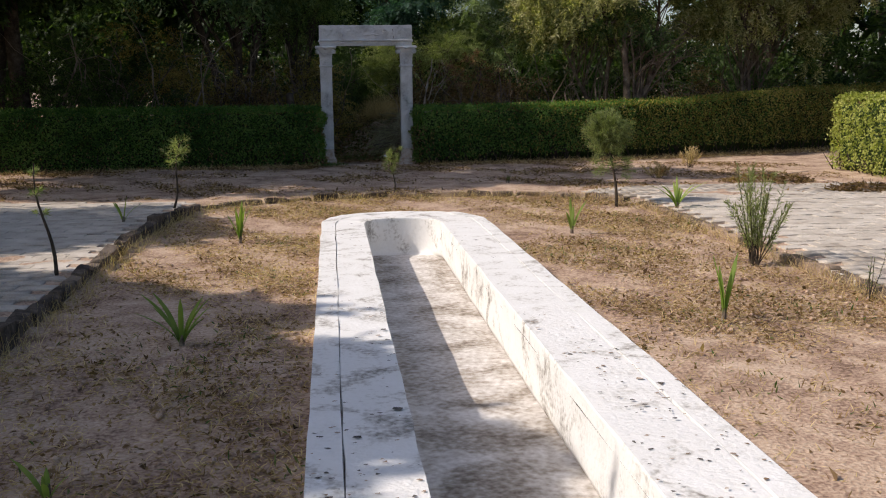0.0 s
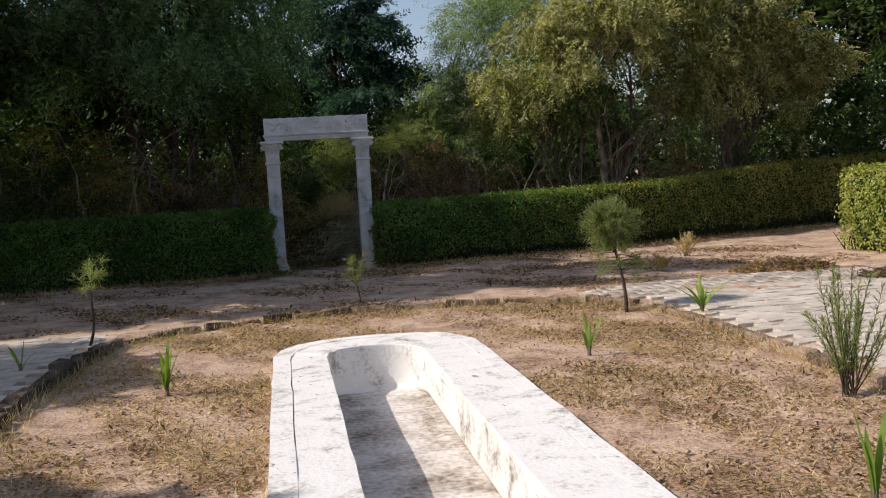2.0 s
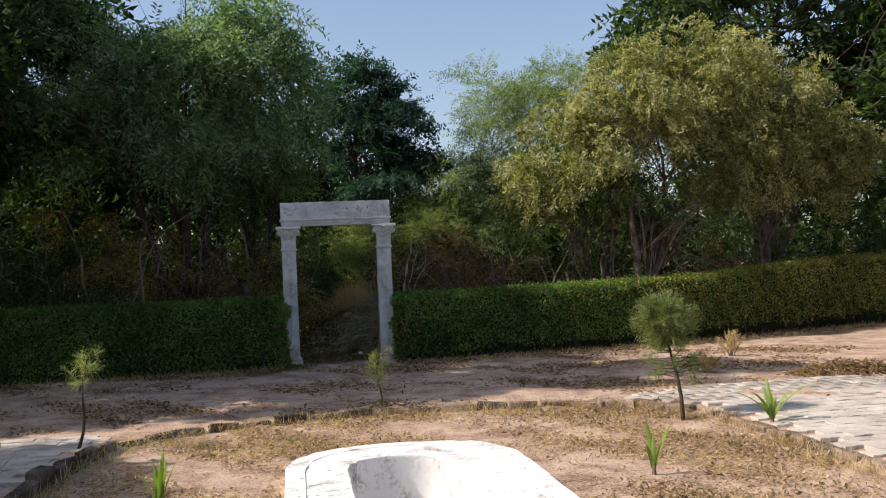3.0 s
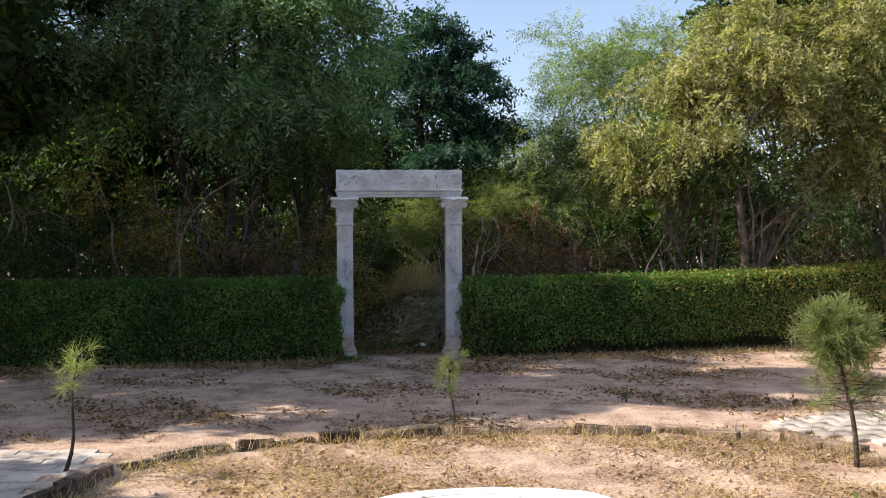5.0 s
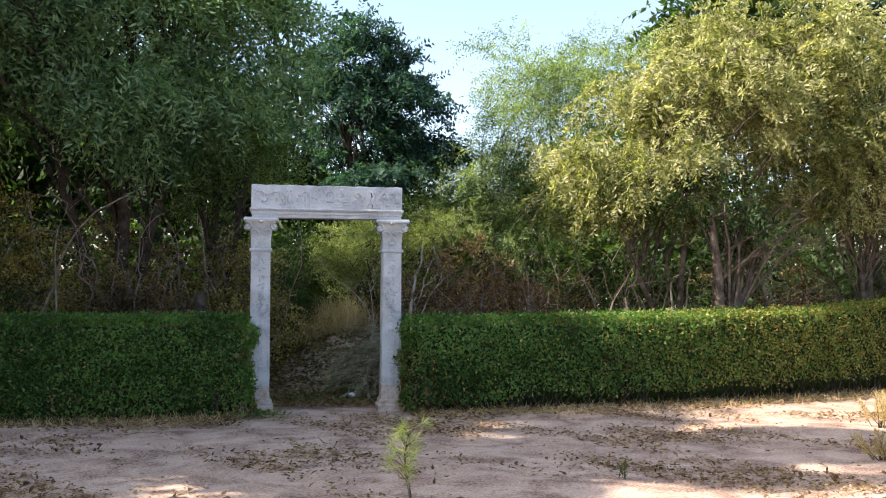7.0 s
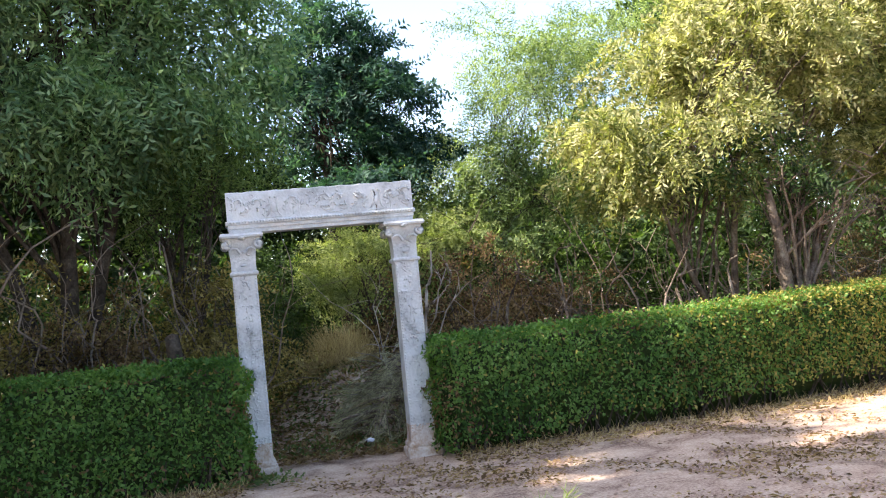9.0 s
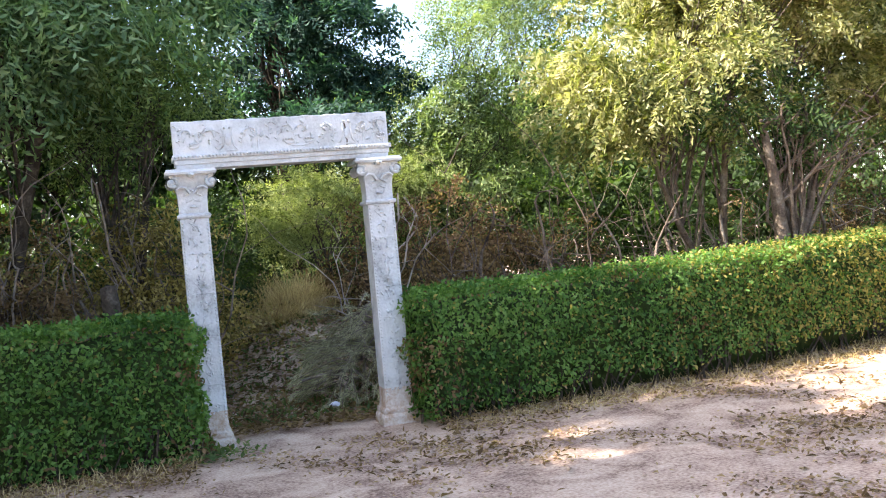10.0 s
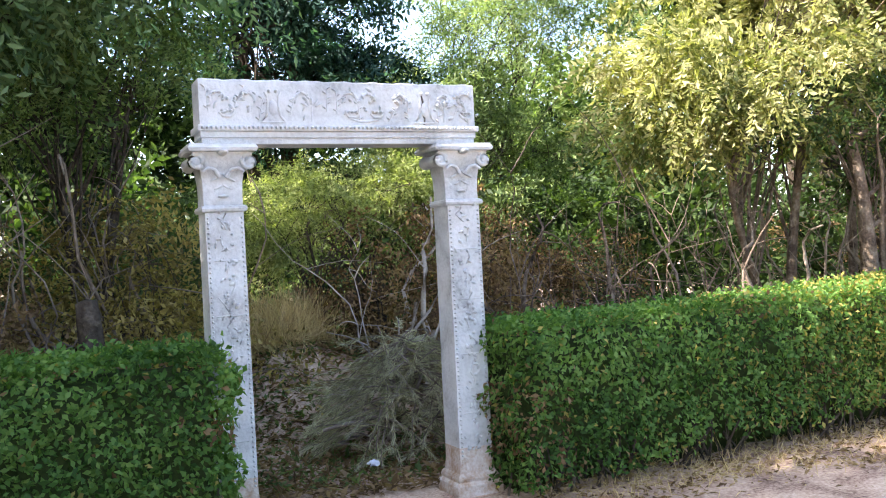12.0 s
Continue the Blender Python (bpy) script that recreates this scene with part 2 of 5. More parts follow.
def tubes(paths, radii, sides=5):
    """Tapered tubes along equal-length paths: paths (n, m, 3), radii (n, m)."""
    paths, radii = np.asarray(paths, float), np.asarray(radii, float)
    n, m, _ = paths.shape
    tang = unit(np.gradient(paths, axis=1))
    ref = np.where(np.abs(tang[..., 2:]) < 0.9, np.array([0, 0, 1.0]), np.array([1.0, 0, 0]))
    a = unit(np.cross(tang, ref))
    b = np.cross(tang, a)
    ang = np.linspace(0, 2 * np.pi, sides, endpoint=False)
    ring = a[:, :, None] * np.cos(ang)[:, None] + b[:, :, None] * np.sin(ang)[:, None]
    v = (paths[:, :, None] + ring * radii[:, :, None, None]).reshape(-1, 3)
    i = np.arange(n * m * sides).reshape(n, m, sides)
    nxt = np.roll(i, -1, 2)
    f = np.stack([i[:, :-1], nxt[:, :-1], nxt[:, 1:], i[:, 1:]], -1).reshape(-1, 4)
    return v, f


def limb_paths(rng, start, end, m=7, wobble=0.12, arch=0.15):
    start, end = np.asarray(start, float), np.asarray(end, float)
    t = np.linspace(0, 1, m)[None, :, None]
    span = np.linalg.norm(end - start, axis=1)[:, None, None]
    p = start[:, None] * (1 - t) + end[:, None] * t
    p = p + np.array([0, 0, 1.0]) * np.sin(t * np.pi) * arch * span
    jig = rng.normal(0, wobble / 2, p.shape) * span * 0.35
    jig[:, 0] = 0
    for _ in range(2):
        jig[:, 1:-1] = (jig[:, :-2] + 2 * jig[:, 1:-1] + jig[:, 2:]) / 4
    return p + jig * 1.25


def join(*bits):
    vs, fs, n = [], [], 0
    for v, f in bits:
        vs.append(v), fs.append(f + n)
        n += len(v)
    return np.concatenate(vs), np.concatenate(fs)


def tree(name, label, base, lobes, n, k, twig, ll, lw, mat, trunk=0.12, stems=1, lean=0.3, limbs=40, droop=0.25, seed=1, bark=None, category="tree", group="trees of the grove", fork=0.5, hollow=0.45, split=True, gap=-0.9, clump=None):
    """A tree or shrub: tapered stems, limbs that fork into the crown, and a crown of leaf sprays in uneven lobes (world places)."""
    rng = np.random.default_rng(seed)
    bark = bark or M_BARK
    ob = thing(name, base, label, category, group)
    origin = np.array(base, float)
    lob = np.array([[*(np.array(l[:3]) - origin), *l[3:]] for l in lobes], float)
    heads = []
    for s in range(stems):
        l = lob[s % len(lob)]
        foot = np.array([rng.normal(0, lean * 0.4), rng.normal(0, lean * 0.4), -0.08]) if stems > 1 else np.array([0, 0, -0.08])
        head = l[:3] * np.array([0.75, 0.75, 0.8]) + rng.normal(0, lean * 0.4, 3)
        path = limb_paths(rng, [foot], [head], 9, 0.10, 0.02)
        r = np.linspace(1.25, 0.45, 9)[None] * trunk * (1 if s == 0 else rng.uniform(0.5, 0.9))
        r[:, 0] *= 1.25
        v, f = tubes(path, r, 8)
        child("trunk", raw_mesh("trunk", v, f, bark, True), ob)
        heads.append(path[0])
    heads = np.array(heads)
    ends, _ = lobe_points(rng, lob, limbs, 0.7)
    pick = rng.integers(0, len(heads), limbs)
    along = rng.integers(int(9 * fork), 9, limbs)
    p1 = limb_paths(rng, heads[pick, along], ends, 7, 0.22, 0.12)
    r1 = np.linspace(1, 0.15, 7)[None] * trunk * rng.uniform(0.13, 0.34, (limbs, 1))
    sub = limbs * 3
    pk = rng.integers(0, limbs, sub)
    p2 = limb_paths(rng, p1[pk, rng.integers(2, 6, sub)], lobe_points(rng, lob, sub, 0.7)[0] * 0.35 + p1[pk, 6] * 0.65, 5, 0.25, 0.05)
    r2 = np.linspace(1, 0.2, 5)[None] * np.full((sub, 1), max(trunk * 0.10, 0.005))
    if split:
        for j in range(limbs):
            v, f = tubes(p1[j:j + 1], r1[j:j + 1], 5)
            child("branch", raw_mesh("branch", v, f, bark, True), ob)
        v, f = tubes(p2, r2, 4)
        child("twig_mass", raw_mesh("twig_mass", v, f, bark, True), ob, kind="stuff")
    else:
        v, f = join(tubes(p1, r1, 5), tubes(p2, r2, 4))
        child("twig_mass", raw_mesh("twig_mass", v, f, bark, True), ob, kind="stuff")
    if clump:
        c, w = clump_points(rng, lob, n, *clump, hollow)
    else:
        c, w = lobe_points(rng, lob, int(n * 1.5), hollow)
        waves, shift = rng.normal(0, 1, (9, 3)) * 2.3, rng.uniform(0, 6.28, 9)
        keep = np.sin(c @ waves.T + shift).sum(1) + rng.normal(0, 0.5, len(c)) > gap
        c, w = c[keep], w[keep]
    v, f = sprays(rng, c, w, k, twig, ll, lw, droop)
    child("crown", raw_mesh("crown", v, f, mat), ob)
    return ob


# ---- the site's axis: basin, bed and gateway share one turn ----
SITE = 6.6


def in_poly(px, py, poly):
    inside = np.zeros(px.shape, bool)
    for (x0, y0), (x1, y1) in zip(poly, poly[1:] + poly[:1]):
        cross = (y0 > py) != (y1 > py)
        inside ^= cross & (px < (x1 - x0) * (py - y0) / ((y1 - y0) or 1e-9) + x0)
    return inside


def polyline(points, step):
    """Places and directions at even steps along a smoothed line."""
    p = np.array(points, float)
    d = np.r_[0, np.cumsum(np.linalg.norm(np.diff(p, axis=0), axis=1))]
    s = np.arange(0, d[-1], step)
    q = np.stack([np.interp(s, d, p[:, n]) for n in range(2)], 1)
    for _ in range(3):
        q[1:-1] = (q[:-2] + 2 * q[1:-1] + q[2:]) / 4
    return q, unit(np.gradient(q, axis=0))


KERB_LEFT = [(0.35, -6.0), (-0.3, 0.0), (-0.97, 5.2), (-1.15, 6.6), (-1.42, 8.7), (-1.52, 10.6), (-1.40, 11.7)]
KERB_FAR = [(-1.40, 11.7), (-0.95, 12.42), (-0.2, 12.85), (1.0, 13.12), (2.1, 13.22), (3.1, 13.12), (3.9, 12.75), (4.38, 12.0)]
KERB_RIGHT = [(4.38, 12.0), (4.62, 10.3), (4.83, 8.0), (5.05, 6.35), (5.4, 3.0), (5.75, 0.0), (6.4, -6.0)]
BED = KERB_LEFT + KERB_FAR[1:] + KERB_RIGHT[1:]
BED_Z, PATH_Z = -0.065, -0.02

# basin: local frame, u across, v along
BASIN = Matrix.Translation((2.213, 2.61, 0.0)) @ Matrix.Rotation(radians(6.8), 4, "Z")
BASIN_INV = BASIN.inverted()


def end_arc(u0, u1, v0, rise, count=28):
    """The rounded far end, from the right side to the left one."""
    mid, half = (u0 + u1) / 2, (u1 - u0) / 2
    out = []
    for a in np.linspace(0, math.pi, count):
        c, s = math.cos(a), math.sin(a)
        out.append((mid + half * math.copysign(abs(c) ** 0.72, c), v0 + rise * abs(s) ** 0.9))
    return out


def ring_outline(u0, u1, v_near, v_far, rise):
    """Closed outline with straight sides, cut into steps, and a rounded far end."""
    steps = np.linspace(v_near, v_far, 44)[:-1]
    return [(u1, v) for v in steps] + end_arc(u0, u1, v_far, rise) + [(u0, v) for v in steps[::-1]]


def bank(x, y):
    """Height of the low bank of earth and debris beyond the gateway."""
    return 0.78 * np.exp(-((x - 0.35) / 1.15) ** 2) * np.clip((y - 20.7) / 1.7, 0, 1) ** 1.3 * np.clip((25.5 - y) / 2.0, 0, 1)


# ---- ground: one sheet to the horizon ----
def ground_sheet():
    far = np.array([20, 26, 36, 60, 120, 400.0])
    xs = np.r_[-far[::-1], np.arange(-13, 15, 0.15), far]
    ys = np.r_[-far[::-1], np.arange(-8, 27, 0.15), far + 12]
    gx, gy = np.meshgrid(xs, ys, indexing="ij")
    inside = in_poly(gx, gy, BED)
    gz = np.where(inside, BED_Z, PATH_Z)
    rng = np.random.default_rng(5)
    for scale, amount in ((0.5, 0.012), (1.7, 0.010), (5.0, 0.006)):
        for _ in range(5):
            a, ph = rng.normal(0, 1, 2) * scale * 2, rng.uniform(0, 6.28)
            gz = gz + amount * 0.45 * np.sin(gx * a[0] + gy * a[1] + ph)
    gz = gz - 0.015 * (gy > 17.6) + bank(gx, gy)
    c, s = math.cos(radians(-6.8)), math.sin(radians(-6.8))
    mx, my = (gx[:-1, :-1] + gx[1:, 1:]) / 2 - 2.213, (gy[:-1, :-1] + gy[1:, 1:]) / 2 - 2.61
    u, v = mx * c - my * s, mx * s + my * c
    hole = (u > -0.72) & (u < 0.70) & (v > -6.8) & (v < 7.55 + 0.62 * np.sqrt(np.clip(1 - (u / 0.8) ** 2, 0, 1)))
    i = np.arange(gx.size).reshape(gx.shape)
    f = np.stack([i[:-1, :-1], i[1:, :-1], i[1:, 1:], i[:-1, 1:]], -1)[~hole]
    ob = new("ground", raw_mesh("ground", np.stack([gx, gy, gz], -1), f, M_SOIL, True))
    tagged(ob, "dry brown earth with straw and dead leaves", "ground", kind="structure")


ground_sheet()


# ---- the long whitewashed basin ----
def band(outer, inner, top, thick, bm, rng, rough=0.003):
    """A flat band between two outlines of equal length, with sides."""
    rows = []
    for (a, b), (c, d) in zip(outer, inner):
        j = rng.normal(0, rough, 3)
        rows.append([bm.verts.new(p) for p in ((a + j[0], b, top - 0.012), (a * 0.99 + c * 0.01 + j[0], b * 0.99 + d * 0.01, top + j[2]), (c * 0.99 + a * 0.01 + j[1], d * 0.99 + b * 0.01, top + j[2]), (c + j[1], d, top - 0.012), (c + j[1], d, top - thick), (a + j[0], b, top - thick))])
    n = len(rows)
    for k in range(n):
        for m in range(6):
            p, q = rows[k], rows[(k + 1) % n]
            bm.faces.new((p[m], q[m], q[(m + 1) % 6], p[(m + 1) % 6]))


def basin():
    rng = np.random.default_rng(8)
    ob = thing("basin", (0, 0, 0), "long whitewashed plaster water basin, empty and stained, rounded end", "basin")
    ob.matrix_basis = BASIN
    near = -7.0
    o = ring_outline(-0.943, 0.943, near, 7.5, 0.95)
    g1 = ring_outline(-0.792, 0.80, near + 0.15, 7.42, 0.88)
    g2 = ring_outline(-0.788, 0.796, near + 0.155, 7.417, 0.877)
    i = ring_outline(-0.468, 0.396, near + 0.47, 7.42, 0.44)
    for name, a, b, top in (("outer_coping", o, g1, 0.012), ("inner_coping", g2, i, 0.010)):
        bm = bmesh.new()
        band(a, b, top, 0.16 if name == "outer_coping" else 0.09, bm, rng)
        bmesh.ops.recalc_face_normals(bm, faces=bm.faces)
        part(name, bm, M_WHITE, ob)
    bm = bmesh.new()
    band(g1, g2, -0.006, 0.05, bm, rng, 0.0)
    bmesh.ops.recalc_face_normals(bm, faces=bm.faces)
    part("coping_joint", bm, M_GROOVE, ob)
    # inner walls, a little rough, with a rounded foot
    levels = [(0.0, -0.078), (0.004, -0.16), (0.002, -0.28), (0.006, -0.36), (-0.02, -0.405), (-0.09, -0.42)]
    bm = bmesh.new()
    rings = []
    for grow, z in levels:
        rings.append([bm.verts.new((u + math.copysign(grow, u + 0.036) + rng.normal(0, 0.002), v + (grow if v > 7.4 else 0), z)) for u, v in i])
    for r0, r1 in zip(rings, rings[1:]):
        for k in range(len(i)):
            m = (k + 1) % len(i)
            bm.faces.new((r0[k], r0[m], r1[m], r1[k]))
    part("inner_wall", bm, M_WHITE, ob, smooth=True)
    bm = bmesh.new()
    us, vs = np.linspace(-0.52, 0.45, 12), np.linspace(near + 0.4, 7.95, 90)
    grid = [[bm.verts.new((u, v, -0.412 + 0.006 * math.sin(v * 2.1 + u * 3) + rng.normal(0, 0.002))) for v in vs] for u in us]
    for a in range(len(us) - 1):
        for b in range(len(vs) - 1):
            bm.faces.new((grid[a][b], grid[a + 1][b], grid[a + 1][b + 1], grid[a][b + 1]))
    part("trough_floor", bm, M_TROUGH, ob, "dirt-stained concrete trough floor", smooth=True)
    # lichen blotches and flakes on the coping
    bits, brown = [], []
    for _ in range(1300):
        left = rng.uniform() < 0.45
        u = rng.uniform(-0.93, -0.48) if left else rng.uniform(0.41, 0.93)
        v = rng.uniform(-1.5, 7.6)
        if math.sin(v * 1.9 + u * 7) + math.sin(v * 0.7 + 1.2) < rng.uniform(-0.7, 1.4):
            continue
        size = rng.uniform(0.004, 0.015) * (1.6 if rng.uniform() < 0.06 else 0.85)
        ang = np.sort(rng.uniform(0, 6.28, 8))
        r = size * rng.uniform(0.45, 1.2, 8)
        (brown if rng.uniform() < 0.55 else bits).append(np.stack([u + r * np.cos(ang) * 1.4, v + r * np.sin(ang), np.full(8, 0.0175)], 1))
    child("lichen_spots", raw_mesh("lichen_spots", np.concatenate(bits), np.arange(len(bits) * 8).reshape(-1, 8), M_SPOT), ob, "black lichen spots", "stuff")
    child("leaf_stains", raw_mesh("leaf_stains", np.concatenate(brown), np.arange(len(brown) * 8).reshape(-1, 8), M_STAIN), ob, "brown leaf stains", "stuff")


basin()


# ---- the carved gateway ----
def box(bm, x0, x1, y0, y1, z0, z1, bevel=0.006):
    r = bmesh.ops.create_cube(bm, size=1)
    for v in r["verts"]:
        v.co = Vector(((x0 + x1) / 2 + v.co.x * (x1 - x0), (y0 + y1) / 2 + v.co.y * (y1 - y0), (z0 + z1) / 2 + v.co.z * (z1 - z0)))
    if bevel:
        edges = {e for v in r["verts"] for e in v.link_edges}
        bmesh.ops.bevel(bm, geom=list(edges), offset=bevel, segments=2, profile=0.6, affect="EDGES")


def stack(bm, cx, profile, depth_extra=0.0):
    """A square moulded block from rows of (half width, z), wide as deep."""
    rows = []
    for h, z in profile:
        d = h + depth_extra
        rows.append([bm.verts.new(p) for p in ((cx - h, -d, z), (cx + h, -d, z), (cx + h, d, z), (cx - h, d, z))])
    for a, b in zip(rows, rows[1:]):
        for k in range(4):
            bm.faces.new((a[k], a[(k + 1) % 4], b[(k + 1) % 4], b[k]))
    bm.faces.new(rows[0][::-1])
    bm.faces.new(rows[-1])


def blob(bits, x, y, z, rx, ry, rz, tilt=0.0):
    """A small flattened dome of carved relief."""
    a = np.linspace(0, 2 * np.pi, 8, endpoint=False)
    c, s = math.cos(tilt), math.sin(tilt)
    v = []
    for scale, lift in ((1.0, 0.0), (0.75, 0.6), (0.3, 1.0)):
        px, pz = np.cos(a) * rx * scale, np.sin(a) * rz * scale
        v.append(np.stack([x + px * c - pz * s, np.full(8, y - ry * 1.7 * lift), z + px * s + pz * c], 1))
    v = np.concatenate(v)
    i = np.arange(24).reshape(3, 8)
    f = [np.stack([i[r], np.roll(i[r], -1), np.roll(i[r + 1], -1), i[r + 1]], 1) for r in (0, 1)]
    f.append(np.array([[16, 17, 18, 19], [16, 19, 20, 23], [20, 21, 22, 23]]))
    bits.append((v, np.concatenate(f)))


def vine(bits, pts, r0, r1):
    p = np.array(pts, float)[None]
    bits.append(tubes(p, np.linspace(r0, r1, p.shape[1])[None], 6))


def scroll(bits, rng, x, z, size, y, turn, start):
    """A curling tendril with leaves along it."""
    a = np.linspace(0, 4.2, 14)
    r = size * (1 - a / 5.2)
    px, pz = x + turn * r * np.cos(a + start), z + r * np.sin(a + start)
    vine(bits, np.stack([px, np.full(14, y - 0.008), pz], 1), 0.013, 0.006)
    for k in range(0, 14, 2):
        blob(bits, px[k] + rng.normal(0, 0.008), y, pz[k] + rng.normal(0, 0.008), rng.uniform(0.010, 0.02), rng.uniform(0.012, 0.02), rng.uniform(0.006, 0.012), rng.uniform(0, 3.1))


ARCH_HALF, COL = 0.926, 0.121


def gateway():
    rng = np.random.default_rng(21)
    ob = thing("stone_gateway", (0.165, 19.105, -0.04), "weathered white stone gateway with carved columns and frieze", "gateway", turn=6.4)
    for side in (-1, 1):
        cx = side * (ARCH_HALF - COL)
        bm = bmesh.new()
        stack(bm, cx, [(0.168, -0.03), (0.168, 0.07), (0.160, 0.085), (0.148, 0.095), (0.152, 0.115), (0.146, 0.135), (0.131, 0.15), (0.126, 0.175)])
        col = part("column", bm, M_RUST, ob, "square carved column with rust-stained foot")
        bm = bmesh.new()
        stack(bm, cx, [(0.121, 0.3205), (0.119, 1.0), (0.117, 1.955)])
        part("shaft", bm, M_MARBLE, col)
        bm = bmesh.new()
        stack(bm, cx, [(0.127, 0.1755), (0.124, 0.20), (0.121, 0.24), (0.121, 0.32)])
        part("shaft_foot", bm, M_RUST, col, "rust-stained foot of the shaft")
        bm = bmesh.new()
        stack(bm, cx, [(0.119, 1.9555), (0.135, 1.962), (0.140, 1.978), (0.134, 1.992), (0.122, 1.998)])
        part("necking", bm, M_MARBLE, col)
        bm = bmesh.new()
        stack(bm, cx, [(0.120, 1.9985), (0.119, 2.06), (0.122, 2.14), (0.132, 2.21), (0.152, 2.27), (0.168, 2.315), (0.168, 2.322), (0.205, 2.326), (0.212, 2.345), (0.200, 2.364), (0.200, 2.372)], -0.02)
        cap = part("capital", bm, M_MARBLE, col, "voluted carved capital")
        bits = []
        for s in (-1, 1):
            a = np.linspace(0, 7.6, 22)
            r = 0.052 * (1 - a / 9.5)
            path = np.stack([cx + s * 0.160 + s * r * np.cos(a + 1.2), np.full(22, -0.135), 2.262 + r * np.sin(a + 1.2)], 1)
            bits.append(tubes(path[None], np.full((1, 22), 0.017), 6))
            bits.append(tubes(np.array([[(cx + s * 0.165, -0.13, 2.262), (cx + s * 0.165, -0.02, 2.262), (cx + s * 0.165, 0.12, 2.262)]]), np.array([[0.046, 0.036, 0.046]]), 10))
            vine(bits, [(cx + s * 0.02, -0.125, 2.17), (cx + s * 0.05, -0.14, 2.215), (cx + s * 0.09, -0.15, 2.225), (cx + s * 0.125, -0.15, 2.20)], 0.014, 0.009)
            vine(bits, [(cx, -0.108, 2.195), (cx + s * 0.035, -0.112, 2.165), (cx + s * 0.075, -0.112, 2.145)], 0.010, 0.007)
            vine(bits, [(cx, -0.103, 2.125), (cx + s * 0.03, -0.105, 2.105), (cx + s * 0.055, -0.103, 2.10)], 0.007, 0.005)
            blob(bits, cx + s * 0.165, -0.132, 2.262, 0.034, 0.012, 0.034)
        blob(bits, cx, -0.150, 2.318, 0.035, 0.05, 0.022)
        blob(bits, cx, -0.103, 2.055, 0.035, 0.014, 0.012)
        v, f = join(*bits)
        child("capital_carving", raw_mesh("capital_carving", v, f, M_MARBLE, True), cap)
        # carved shaft face: bead rows on both edges and panels of foliage and figures
        bits = []
        for s in (-1, 1):
            for z in np.arange(0.27, 1.93, 0.030):
                blob(bits, cx + s * 0.103, -0.1185, z, 0.0075, 0.012, 0.009)
        for z in (0.55, 0.95, 1.32, 1.66):
            vine(bits, [(cx - 0.08, -0.119, z), (cx, -0.1195, z), (cx + 0.08, -0.119, z)], 0.006, 0.006)
        z = 0.30
        while z < 1.88:
            vine(bits, [(cx + rng.normal(0, 0.01), -0.119, z), (cx + rng.normal(0, 0.025), -0.121, z + 0.05), (cx + rng.normal(0, 0.025), -0.119, z + 0.10)], 0.008, 0.004)
            for _ in range(7):
                blob(bits, cx + rng.normal(0, 0.038), -0.118, z + rng.uniform(0, 0.12), rng.uniform(0.010, 0.026), rng.uniform(0.007, 0.013), rng.uniform(0.007, 0.014), rng.uniform(0, 3.1))
            z += rng.uniform(0.11, 0.16)
        v, f = join(*bits)
        child("shaft_carving", raw_mesh("shaft_carving", v, f, M_MARBLE, True), col)
    # lintel: fasciae, bead row and a frieze carved with vines
    w = ARCH_HALF
    bm = bmesh.new()
    box(bm, -w + 0.01, w - 0.01, -0.105, 0.105, 2.3735, 2.412, 0.004)
    lin = part("lintel", bm, M_MARBLE, ob, "carved stone lintel with bead moulding")
    bm = bmesh.new()
    box(bm, -w, w, -0.118, 0.118, 2.4125, 2.452, 0.005)
    part("upper_fascia", bm, M_MARBLE, lin)
    bm = bmesh.new()
    box(bm, -w - 0.018, w + 0.018, -0.138, 0.138, 2.4525, 2.492, 0.010)
    part("moulding", bm, M_MARBLE, lin)
    bits = []
    for x in np.arange(-w + 0.01, w, 0.0285):
        blob(bits, x, -0.137, 2.474, 0.010, 0.014, 0.013)
    v, f = join(*bits)
    child("bead_row", raw_mesh("bead_row", v, f, M_MARBLE, True), lin, kind="stuff")
    bm = bmesh.new()
    n = 60
    prof = [(-0.112, 2.4925), (-0.112, 2.56), (-0.112, 2.66), (-0.112, 2.765), (-0.104, 2.775), (0.104, 2.775), (0.112, 2.765), (0.112, 2.4925)]
    rows = []
    for k in range(n + 1):
        x = -w + 2 * w * k / n
        up = 0.003 * math.sin(k * 0.9) + 0.002 * math.sin(k * 2.1)
        rows.append([bm.verts.new((x, y, z + (up if z > 2.76 else 0))) for y, z in prof])
    for a, b in zip(rows, rows[1:]):
        for k in range(len(prof)):
            m = (k + 1) % len(prof)
            bm.faces.new((a[k], b[k], b[m], a[m]))
    bm.faces.new(rows[0])
    bm.faces.new(rows[-1][::-1])
    fr = part("frieze", bm, M_MARBLE, lin, "frieze of carved vines, vases and birds")
    bits = []
    y = -0.112
    for k, x in enumerate((-0.80, -0.64, -0.27, 0.02, 0.17, 0.37, 0.70, 0.84)):
        turn = 1 if k % 2 else -1
        scroll(bits, rng, x, 2.655, rng.uniform(0.050, 0.072), y + 0.004, turn, rng.uniform(-0.6, 0.6))
        for _ in range(4):
            blob(bits, x + rng.normal(0, 0.05), y, 2.64 + rng.normal(0, 0.05), rng.uniform(0.014, 0.030), rng.uniform(0.010, 0.018), rng.uniform(0.008, 0.014), rng.uniform(0, 3.1))
